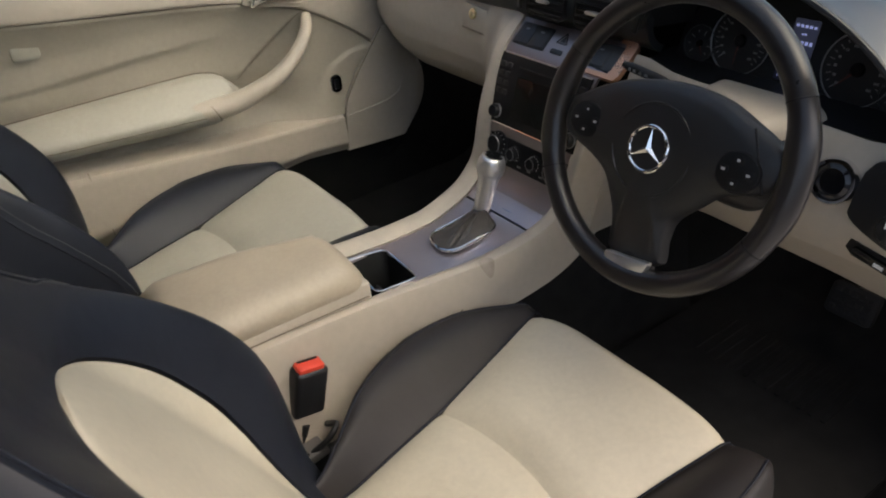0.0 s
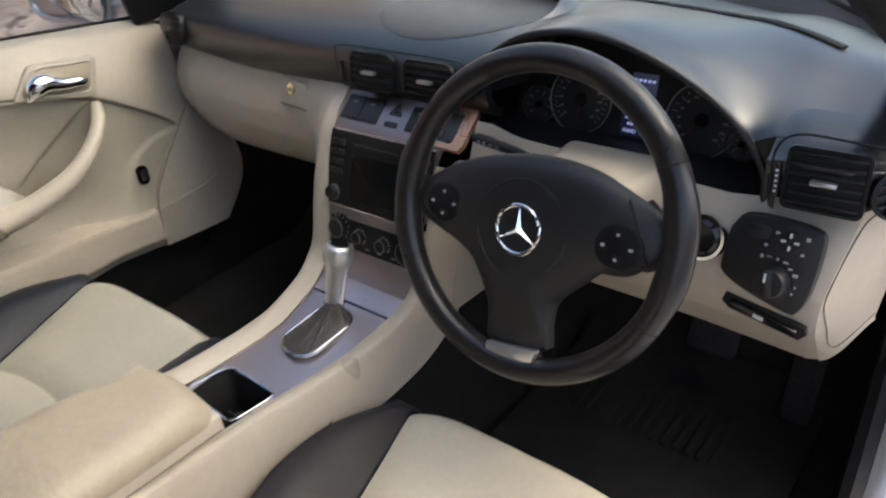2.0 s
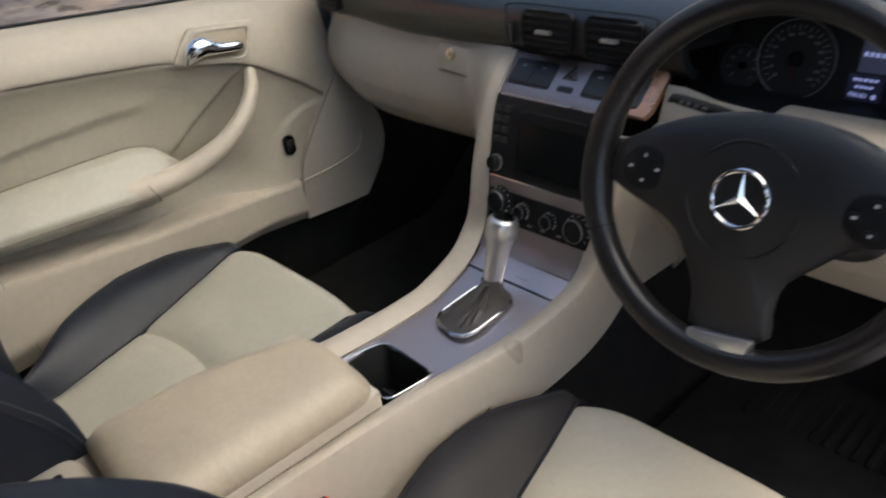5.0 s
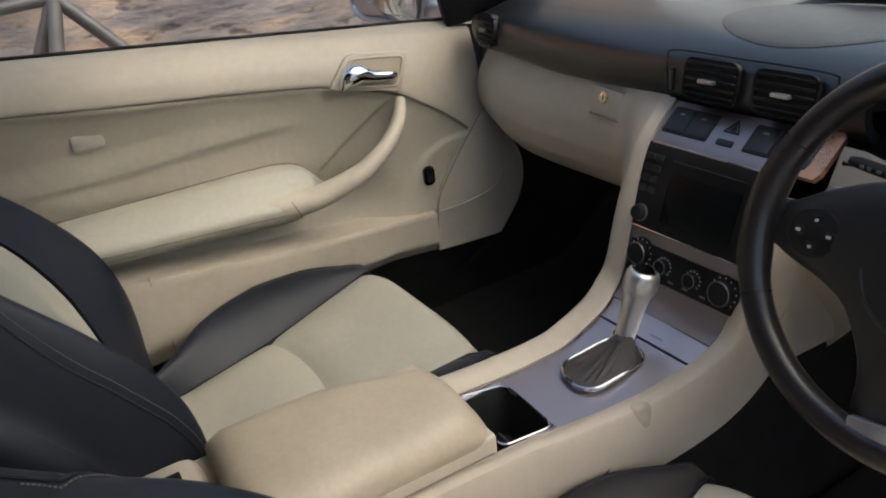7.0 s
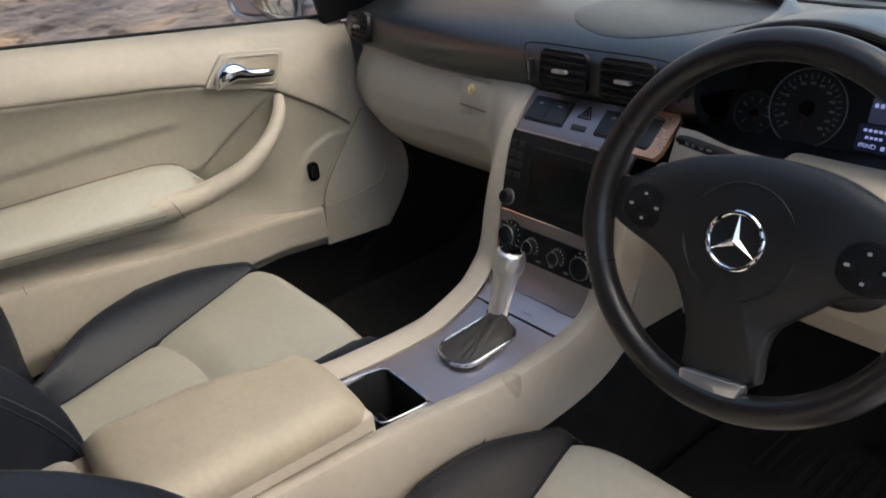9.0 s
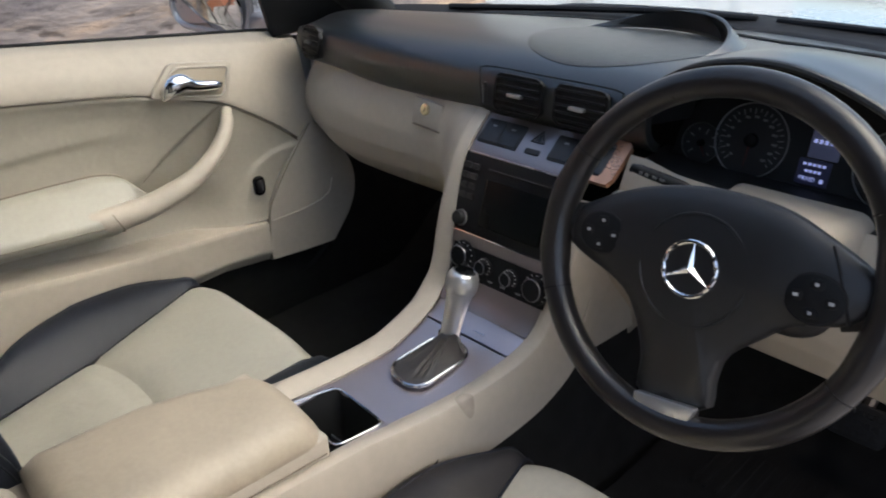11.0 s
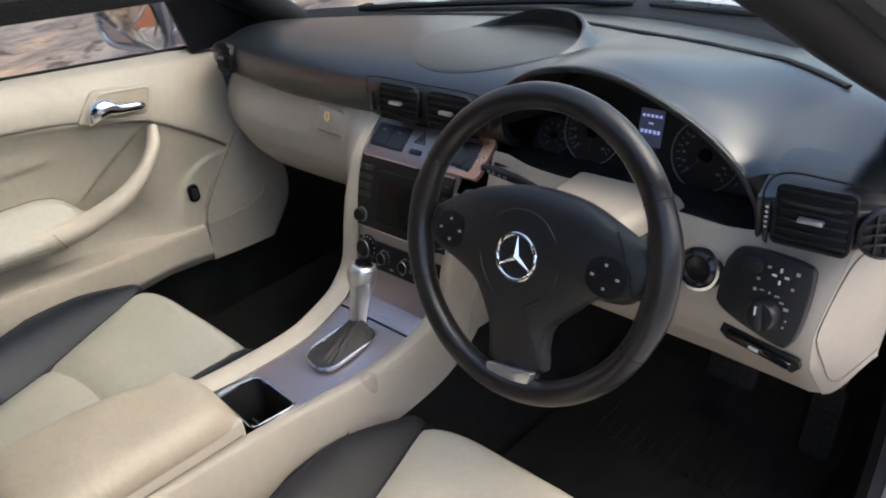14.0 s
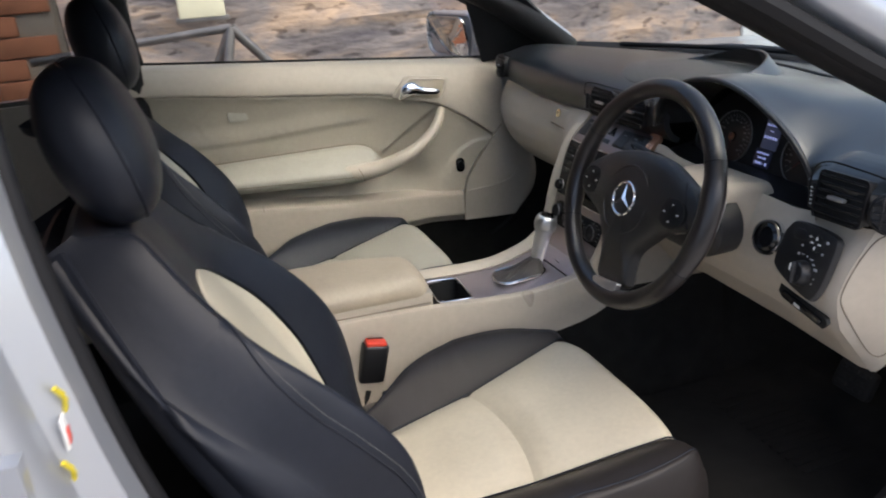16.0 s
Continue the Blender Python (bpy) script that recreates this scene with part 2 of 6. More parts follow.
def sheet(fn, nu, nv, thick=0.0, bm=None):
    """A surface of fn(u, v), u and v from 0 to 1, with a thickness away from the cabin."""
    bm = bm or bmesh.new()
    us, vs = np.linspace(0, 1, nu + 1), np.linspace(0, 1, nv + 1)
    grid = [[Vector(fn(u, v)) for v in vs] for u in us]
    mid_u, mid_v = nu // 2, nv // 2
    centre = grid[mid_u][mid_v]
    normal = (grid[mid_u + 1][mid_v] - centre).cross(grid[mid_u][mid_v + 1] - centre)
    if normal.dot(CABIN - centre) < 0:
        thick = -thick
    front = [[bm.verts.new(p) for p in row] for row in grid]
    for i in range(nu):
        for j in range(nv):
            bm.faces.new((front[i][j], front[i + 1][j], front[i + 1][j + 1], front[i][j + 1]))
    if thick:
        back = []
        for i in range(nu + 1):
            row = []
            for j in range(nv + 1):
                du = grid[min(i + 1, nu)][j] - grid[max(i - 1, 0)][j]
                dv = grid[i][min(j + 1, nv)] - grid[i][max(j - 1, 0)]
                row.append(bm.verts.new(grid[i][j] - du.cross(dv).normalized() * thick))
            back.append(row)
        for i in range(nu):
            for j in range(nv):
                bm.faces.new((back[i][j], back[i][j + 1], back[i + 1][j + 1], back[i + 1][j]))
        rim = [(i, 0) for i in range(nu)] + [(nu, j) for j in range(nv)] + [(i, nv) for i in range(nu, 0, -1)] + [(0, j) for j in range(nv, 0, -1)]
        for (a, b), (c, d) in zip(rim, rim[1:] + rim[:1]):
            bm.faces.new((front[a][b], back[a][b], back[c][d], front[c][d]))
    return bm


def loft(rings, bm=None, closed=True, caps=True):
    bm = bm or bmesh.new()
    made = [[bm.verts.new(p) for p in ring] for ring in rings]
    n = len(rings[0])
    for a, b in zip(made, made[1:]):
        for k in range(n if closed else n - 1):
            bm.faces.new((a[k], a[(k + 1) % n], b[(k + 1) % n], b[k]))
    if caps and closed:
        bm.faces.new(made[0][::-1])
        bm.faces.new(made[-1])
    return bm


def rbox(centre, size, r=0.004, seg=2, turn=None, bm=None):
    """A box with rounded edges."""
    bm = bm or bmesh.new()
    m = Matrix.Translation(centre) @ (turn or Matrix()) @ Matrix.Diagonal((*size, 1))
    made = bmesh.ops.create_cube(bm, size=1, matrix=m)["verts"]
    if r:
        edges = list({e for v in made for e in v.link_edges})
        bmesh.ops.bevel(bm, geom=edges, offset=min(r, min(size) * 0.48), segments=seg, profile=0.5, affect="EDGES")
    return bm


def tube(points, radius, seg=10, bm=None, closed=False, flat=1.0, up=(0, 0, 1)):
    """A round rod along points; radius may be a list; flat squashes it across the up way."""
    p = [Vector(q) for q in points]
    n = len(p)
    radii = radius if isinstance(radius, (list, tuple)) else [radius] * n
    rings = []
    for k in range(n):
        a = p[(k - 1) % n] if closed or k else p[0]
        b = p[(k + 1) % n] if closed or k < n - 1 else p[-1]
        way = (b - a).normalized()
        side = way.cross(Vector(up))
        if side.length < 1e-4:
            side = way.cross(Vector((1, 0, 0)))
        side.normalize()
        lift = side.cross(way).normalized()
        rings.append([p[k] + (side * math.cos(t) + lift * math.sin(t) * flat) * radii[k] for t in (2 * math.pi * j / seg for j in range(seg))])
    if closed:
        rings.append(rings[0])
        bm = loft(rings, bm, caps=False)
        bmesh.ops.remove_doubles(bm, verts=bm.verts, dist=1e-6)
        return bm
    return loft(rings, bm)


def lathe(profile, place, axis, seg=24, bm=None):
    """Turns (radius, height) pairs about an axis that starts at place."""
    axis = Vector(axis).normalized()
    side = axis.orthogonal().normalized()
    other = axis.cross(side)
    rings = [[Vector(place) + axis * h + (side * math.cos(t) + other * math.sin(t)) * max(r, 1e-4) for t in (2 * math.pi * k / seg for k in range(seg))] for r, h in profile]
    if profile[0][0] > 0.001 and profile[-1][0] > 0.001:
        return loft(rings + rings[:1], bm, caps=False)
    return loft(rings, bm)


def rrect(w, h, r, n=5):
    out = []
    for cx, cy, start in ((w / 2 - r, h / 2 - r, 0), (-w / 2 + r, h / 2 - r, 90), (-w / 2 + r, -h / 2 + r, 180), (w / 2 - r, -h / 2 + r, 270)):
        for k in range(n + 1):
            a = radians(start + 90 * k / n)
            out.append((cx + r * math.cos(a), cy + r * math.sin(a)))
    return out


def round_loop(points, r):
    """A closed outline with its corners rounded."""
    loop = []
    for k, q in enumerate(points):
        q, before, after = Vector((*q, 0)), Vector((*points[k - 1], 0)), Vector((*points[(k + 1) % len(points)], 0))
        a, b = q + (before - q).normalized() * r, q + (after - q).normalized() * r
        for t in (0, 0.25, 0.5, 0.75, 1):
            p = a * (1 - t) ** 2 + q * 2 * t * (1 - t) + b * t * t
            loop.append((p.x, p.y))
    return loop


class Face:
    """A place on a surface with a way across, a way up and a way out of it."""

    def __init__(self, at, right=(1, 0, 0), up=(0, 0, 1)):
        self.at, self.right = Vector(at), Vector(right).normalized()
        self.out = self.right.cross(Vector(up)).normalized()
        self.up = self.out.cross(self.right).normalized()

    def __call__(self, x, y, d=0.0):
        return self.at + self.right * x + self.up * y + self.out * d

    def moved(self, x, y, d=0.0):
        return Face(self(x, y, d), self.right, self.up)

    def turn(self):
        return Matrix((self.right, self.up, self.out)).transposed().to_4x4()


def plate(outline, face, thick, bevel=0.0015, bm=None, dome=0.0):
    """An outline standing thick proud of a face, with a soft edge and a domed front."""
    bm = bm or bmesh.new()
    cx = sum(p[0] for p in outline) / len(outline)
    cy = sum(p[1] for p in outline) / len(outline)
    size = max(max(abs(p[0] - cx), abs(p[1] - cy)) for p in outline)

    def ring(shrink, d):
        k = 1 - shrink / size
        return [face(cx + (x - cx) * k, cy + (y - cy) * k, d) for x, y in outline]

    rings = [ring(0, -0.004), ring(0, thick - bevel), ring(bevel * 0.3, thick - bevel * 0.3), ring(bevel, thick)]
    if dome:
        for s in (0.25, 0.5, 0.75):
            rings.append(ring(bevel + (size - bevel) * s, thick + dome * (1 - (1 - s) ** 2)))
    return loft(rings, bm)


def bars(face, rows, mat, name, parent, d=0.0006):
    """Plain bars that stand for small printed markings: (x, y, width, height)."""
    bm = bmesh.new()
    for x, y, w, h in rows:
        rbox(face(x, y, d), (w, h, 0.0008), 0, turn=face.turn(), bm=bm)
    return part(name, bm, mat, parent)


def lettering(text, face, size, mat, parent, name="lettering"):
    data = bpy.data.curves.new(name, "FONT")
    data.body, data.size, data.align_x, data.align_y, data.extrude = text, size, "CENTER", "CENTER", 0.0003
    ob = bpy.data.objects.new(name, data)
    scene.collection.objects.link(ob)
    bpy.context.view_layer.update()
    me = bpy.data.meshes.new_from_object(ob)
    bpy.data.objects.remove(ob)
    bm = bmesh.new()
    bm.from_mesh(me)
    bpy.data.meshes.remove(me)
    bmesh.ops.transform(bm, matrix=Matrix.Translation(face.at) @ face.turn(), verts=bm.verts)
    return part(name, bm, mat, parent)


# ---- setting: ground, walls, car shell ----
def ground():
    bm = bmesh.new()
    n = 40
    xs = [(-1 if k < n / 2 else 1) * abs(k - n / 2) ** 2.4 * 0.9 for k in range(n + 1)]
    rows = [[bm.verts.new((x, y, 0.012 * noise.noise(Vector((x, y, 0)) * 0.7) if abs(x) < 8 and abs(y) < 8 else 0)) for y in xs] for x in xs]
    for a, b in zip(rows, rows[1:]):
        for k in range(n):
            bm.faces.new((a[k], b[k], b[k + 1], a[k + 1]))
    return tagged(part("ground", bm, GROUND), "stained grey concrete yard under and round the car", "ground", kind="structure")


def stone_wall():
    def face(u, v):
        y, z = -9 + 11.5 * u, 2.5 * v
        d = 0.05 * noise.noise(Vector((0, y * 1.3, z * 5))) + 0.03 * noise.noise(Vector((3, y * 4, z * 14)))
        return (-2.25 + d, y, z)

    return tagged(part("wall_west", sheet(lambda u, v: face(u, 1 - v), 150, 60, 0.3), WALL), "weathered wall of layered stone with ochre and grey stains", "wall", kind="structure")


def closing_walls():
    """Plain unseen walls, added beside and behind the car to block and bounce light."""
    tagged(part("added_wall_east", rbox((4.6, -2.4, 0.9), (0.25, 9.0, 1.8), 0.02), PLAIN), "plain pale wall, unseen, added beside the car to shape the light", "wall", kind="structure")
    tagged(part("added_wall_south", rbox((1.15, -7.1, 1.4), (7.15, 0.25, 2.8), 0.02), PLAIN), "plain pale wall, unseen, added behind the car to shape the light", "wall", kind="structure")


def brick_pier():
    """Terracotta pier of separate bricks in front of the stone wall."""
    pier = thing("brick_pier", "terracotta brick pier with pale joints beside the stone wall", "wall", (-2.05, -1.50, 0), kind="structure")
    part("core", rbox((-2.05, -1.50, 1.2), (0.20, 0.98, 2.4), 0.004), MORTAR, pier, "pale mortar core")
    one = None
    rng = random.Random(4)
    for row in range(30):
        for k in range(4):
            y = -1.99 + 0.245 * k + (0.12 if row % 2 else 0.0) + 0.12
            z = 0.045 + row * 0.079
            if y > -1.07:
                continue
            if one is None:
                one = part("brick", rbox((-1.945, y, z), (0.025, 0.239, 0.073), 0.006), BRICK, pier)
                y0, z0 = y, z
                continue
            b = bpy.data.objects.new("brick", one.data)
            scene.collection.objects.link(b)
            b.parent = pier
            b.location = (rng.uniform(-0.003, 0.003), y - y0, z - z0)
    return pier


def front_wall():
    """Pale rendered wall that carries on past the stone one, with a small opening and a post."""
    tagged(part("wall_north_west", rbox((-2.40, 4.55, 1.5), (0.30, 4.1, 3.0), 0.015), PALE), "pale rendered wall beyond the stone one", "wall", kind="structure")
    hatch = thing("wall_hatch", "dark square hatch set in the pale wall", "hatch", (-2.25, 3.28, 0.5))
    part("hatch_leaf", rbox((-2.242, 3.28, 0.95), (0.018, 0.24, 0.86), 0.004), STEEL, hatch)
    for y in (3.145, 3.415):
        part("hatch_jamb", rbox((-2.236, y, 0.95), (0.03, 0.03, 0.92), 0.004), WHITE, hatch, "white painted jamb")
    post = thing("yard_post", "white painted square post in front of the pale wall", "post", (-2.05, 5.05, 0))
    part("post_shaft", rbox((-2.05, 5.05, 1.2), (0.09, 0.09, 2.4), 0.01), WHITE, post)
    part("post_cap", rbox((-2.05, 5.05, 2.42), (0.13, 0.13, 0.04), 0.01), WHITE, post)
    board = thing("wall_board", "cream painted board hung on the stone wall", "board", (-2.12, -0.46, 1.03))
    part("board_face", rbox((-2.14, -0.46, 1.085), (0.05, 0.19, 0.115), 0.006), CREAM, board)
    part("board_batten", rbox((-2.14, -0.46, 1.02), (0.035, 0.22, 0.02), 0.004), STEEL, board, "dark batten under the board")


def car_floor():
    def deep(u, v):
        x, y = -0.70 + 1.40 * u, -1.5 + 2.25 * v
        z = 0.275 + 0.17 * smooth(0.45, 0.75, y) + 0.006 * noise.noise(Vector((x * 6, y * 6, 0)))
        z += 0.20 * math.exp(-((x / 0.10) ** 4)) + 0.03 * smooth(0.60, 0.70, abs(x))
        return (x, y, z)

    tagged(part("floor", sheet(deep, 56, 60, 0.03), CARPET), "black carpeted floor of the car with a raised tunnel", "floor", kind="structure")

    def bulk(u, v):
        x, z = -0.72 + 1.44 * u, 0.40 + 0.50 * v
        return (x, 0.72 - 0.06 * v + 0.05 * v * v, z)

    tagged(part("wall_bulkhead", sheet(bulk, 24, 12, 0.03), CARPET), "black carpet lining on the bulkhead of the footwells", "wall", kind="structure")
    for s, name in ((-1, "wall_kick_left"), (1, "wall_kick_right")):
        bm = sheet(lambda u, v: (s * (0.705 - 0.015 * v), 0.34 + 0.40 * u if s > 0 else -0.90 + 1.64 * u, 0.27 + (0.62 if s > 0 else 0.20 + 0.45 * smooth(0.70, 0.80, u)) * v), 12, 12, 0.02)
        tagged(part(name, bm, CARPET), "black carpeted side of the footwell", "wall", kind="structure")


def car_shell():
    """Roof, pillars, sills, bonnet and glass of the car."""
    shell = thing("car_body", "silver two-door car body with black seals round the door opening", "car", (0, 0, 0.15), kind="structure")

    def roof(u, v):
        x, y = -0.60 + 1.20 * u, -1.75 + 1.36 * v
        return (x, y, 1.415 - 0.10 * (2 * u - 1) ** 4 - 0.03 * (2 * v - 1) ** 2)

    part("roof", sheet(roof, 24, 20, 0.035), PAINT, shell)
    part("headlining", sheet(lambda u, v: Vector(roof(u, v)) - Vector((0, 0, 0.045)), 24, 20, 0.008), CARPET, shell, "black cloth headlining")
    # pillars beside the windscreen: black inner trim and silver outside
    for s, inner in ((-1, ((-0.665, 0.47, 0.935), (-0.655, 0.33, 1.035), (-0.640, 0.12, 1.150), (-0.615, -0.12, 1.255), (-0.575, -0.40, 1.355))), (1, ((0.692, 0.50, 0.915), (0.680, 0.30, 1.005), (0.665, 0.10, 1.105), (0.642, -0.12, 1.222), (0.585, -0.40, 1.355)))):
        line = curve(inner, 16)
        part("pillar_trim", tube(line, [0.042] * 4 + [0.036] * 12, 12, flat=0.9), RUBBER, shell, "dark inner trim of the windscreen pillar")
        part("pillar", tube([p + Vector((s * 0.045, 0.015, 0.02)) for p in line], 0.036, 12, flat=0.8), PAINT, shell, "silver windscreen pillar")
        part("pillar_seal", tube([p + Vector((s * 0.062, -0.02, -0.012)) for p in line], 0.014, 8), RUBBER, shell, "black rubber door seal")
    # black panel behind the passenger mirror
    def sail(u, v):
        a = Vector((-0.705, 0.215, 0.922)).lerp(Vector((-0.672, 0.140, 1.160)), v)
        b = Vector((-0.662, 0.500, 0.938)).lerp(Vector((-0.605, 0.230, 1.165)), v)
        return a.lerp(b, u)

    part("sail_panel", sheet(sail, 10, 10, 0.02), RUBBER, shell, "black corner panel of the side window")
    # roof rails
    for s in (-1, 1):
        rail = curve(((s * 0.585, -0.38, 1.352), (s * 0.592, -0.7, 1.375), (s * 0.58, -1.2, 1.35), (s * 0.60, -1.75, 1.27)), 14)
        part("roof_rail", tube(rail, 0.030, 10, flat=0.7), PAINT, shell)
    # rear pillars
    for s in (-1, 1):
        jamb = curve(((s * 0.63, -0.80, 1.36), (s * 0.715, -0.792, 1.12), (s * 0.745, -0.770, 0.95), (s * 0.76, -0.733, 0.78), (s * 0.75, -0.66, 0.55), (s * 0.735, -0.58, 0.32)), 26)
        if s < 0:
            jamb = [p + Vector((0, 0.07, 0)) for p in jamb]
        part("door_seal", tube([p + Vector((-s * 0.010, 0.000, 0)) for p in jamb], 0.010, 10), RUBBER, shell, "black rubber door seal")
        bm = bmesh.new()
        rings = []
        for p in jamb:
            rings.append([p + Vector((s * a, b, 0)) for a, b in ((0.0, 0.0), (0.035, -0.004), (0.05, -0.03), (0.085, -0.04), (0.10, -0.06), (0.105, -0.22 if s > 0 else -0.10), (0.0, -0.22 if s > 0 else -0.10))])
        part("rear_pillar", loft(rings, bm), PAINT, shell, "silver door jamb with a folded edge")
        back = 0.0 if s > 0 else 0.10
        trim = curve(((s * 0.58, -0.84 + back, 1.34), (s * 0.66, -0.85 + back, 1.10), (s * 0.69, -0.84 + back, 0.93), (s * 0.70, -0.80 + back, 0.60), (s * 0.69, -0.76 + back, 0.30)), 18)
        part("rear_pillar_trim", tube(trim, 0.055 if s > 0 else 0.040, 10, flat=0.6), RUBBER, shell, "dark trim of the rear pillar")
        sill = curve(((s * 0.765, -0.62, 0.37), (s * 0.765, -0.2, 0.35), (s * 0.755, 0.15, 0.36), (s * 0.748, 0.29, 0.40), (s * 0.745, 0.365, 0.51), (s * 0.748, 0.385, 0.70), (s * 0.755, 0.375, 0.91)), 30)
        part("sill", tube(sill, 0.042, 12), PAINT, shell, "silver door sill")
        part("sill_seal", tube([p + Vector((-s * 0.036, -0.020, 0.016)) for p in sill], 0.019, 8), RUBBER, shell, "black rubber sill seal")
    # outer skin low down and behind
    for s in (-1, 1):
        part("rear_quarter", sheet(lambda u, v: (s * (0.85 + 0.02 * math.sin(math.pi * v)), -0.80 - 1.2 * u if s > 0 else -2.0 + 1.2 * u, 0.35 + 0.60 * v), 12, 10, 0.02), PAINT, shell)
        part("front_wing", sheet(lambda u, v: (s * (0.82 + 0.03 * math.sin(math.pi * v)), 0.62 + 1.5 * u if s > 0 else 2.12 - 1.5 * u, 0.35 + (0.55 - 0.08 * (u if s > 0 else 1 - u)) * v), 14, 10, 0.02), PAINT, shell)

    def hood(u, v):
        c = 2 * u - 1
        rear = 0.885 - 0.24 * c * c
        x, y = -0.82 + 1.64 * u, rear + (2.15 - rear) * v
        return (x, y, 0.940 - 0.05 * c ** 4 - 0.16 * v ** 2 - 0.012 * math.exp(-(((abs(c) - 0.62) / 0.07) ** 2)))

    part("bonnet", sheet(hood, 48, 20, 0.012), PAINT, shell, "silver bonnet")

    def scuttle(u, v):
        x = -0.74 + 1.48 * u
        c = 2 * u - 1
        return (x, 0.755 - 0.30 * (x / 0.7) ** 2 + 0.075 * v, 0.928 + 0.017 * v ** 0.7 + 0.003 * math.sin(16 * x) * v)

    part("scuttle", sheet(scuttle, 40, 6, 0.02), RUBBER, shell, "black scuttle panel under the windscreen")

    def screen(u, v):
        c = 2 * u - 1
        a = Vector((0.70 * c, 0.77 - 0.27 * c * c, 0.935))
        b = Vector((0.57 * c, -0.32 - 0.07 * c * c, 1.395 - 0.045 * c * c))
        p = a.lerp(b, v)
        return p + Vector((0, 0.02, 0.03)) * math.sin(math.pi * v)

    part("windscreen", sheet(screen, 24, 14, 0.004), GLASS, shell, "clear windscreen")
    for s in (-1, 1):
        wiper = curve(((0.05 + s * 0.02, 0.81, 0.944), (0.28 * s + 0.1, 0.76, 0.948), (0.58 * s, 0.60, 0.944)), 14)
        part("wiper", tube(wiper, 0.007, 8), RUBBER, shell, "black wiper blade")
    # rear cabin closing panels
    # dark panes added here to hold sky light off the passenger door
    for s in (-1, 1):
        part("quarter_window", sheet(lambda u, v: (s * (0.715 - 0.10 * v ** 1.3), (-0.86 - 0.98 * u) if s > 0 else (-1.84 + 0.98 * u), 0.95 + 0.40 * v - 0.06 * v * (u if s > 0 else 1 - u)), 14, 8, 0.004), TINTED, shell, "rear side window, tinted dark to cut sky light")
    part("rear_panel", rbox((0, -1.85, 0.85), (1.4, 0.05, 0.95), 0.02), CARPET, shell, "dark rear bulkhead")
    for s in (-1, 1):
        part("rear_side_trim", sheet(lambda u, v: (s * (0.70 - 0.02 * v), -1.82 + 0.98 * u, 0.28 + 0.68 * v) if s < 0 else (0.70 - 0.02 * v, -0.84 - 0.98 * u, 0.28 + 0.68 * v), 10, 10, 0.015), BEIGE, shell, "beige rear side trim")
    for x, y, z in ((0.789, -0.778, 0.950), (0.803, -0.784, 0.893)):
        part("tag", tube(curve(((x - 0.006, y - 0.006, z - 0.020), (x, y, z), (x + 0.006, y - 0.004, z + 0.014)), 8), 0.0024, 6), YELLOW, shell, "yellow plastic clip")
    sticker = part("sticker", rbox((0.795, -0.783, 0.925), (0.014, 0.003, 0.027), 0.001), WHITE, shell, "white sticker with a red emblem")
    part("emblem", rbox((0.795, -0.7812, 0.922), (0.009, 0.002, 0.013), 0.0005), RED, sticker, "red emblem")
    return shell


def tube_stand():
    stand = thing("folding_stand", "weathered steel tube folding stand beside the car", "stand", (-1.25, -0.42, 0))
    top = Vector((-1.25, -0.43, 1.045))
    for foot in ((-1.30, 0.46, 0.0), (-1.45, -0.95, 0.0), (-1.02, -0.70, 0.0)):
        part("leg", tube([top, Vector(foot)], 0.016, 10), STEEL, stand)
    part("crossbar", tube([(-1.25, -0.43, 1.045), (-1.33, -0.72, 1.02), (-1.42, -1.05, 0.985)], 0.014, 10), STEEL, stand)
    part("brace", tube([(-1.36, -0.71, 0.55), (-1.285, 0.06, 0.34)], 0.010, 8), STEEL, stand)
    return stand


# ---- passenger door ----
CREASE = curve([(0, y, z) for y, z in ((-0.9, 0.965), (-0.613, 0.935), (-0.454, 0.914), (-0.271, 0.894), (-0.12, 0.874), (-0.03, 0.852), (0.058, 0.822), (0.12, 0.785), (0.18, 0.742), (0.235, 0.695), (0.27, 0.672))], 90)


def crease(y):
    return float(np.interp(y, [p.y for p in CREASE], [p.z for p in CREASE]))


def low_crease(y):
    return along(y, (-0.9, 0.69), (-0.492, 0.634), (-0.225, 0.598), (0.11, 0.570), (0.2, 0.565))


def door_edge(z):
    """How far forward the seam of the front corner lies."""
    return along(z, (0.45, 0.106), (0.55, 0.112), (0.60, 0.125), (0.66, 0.165), (0.735, 0.235), (0.95, 0.245))


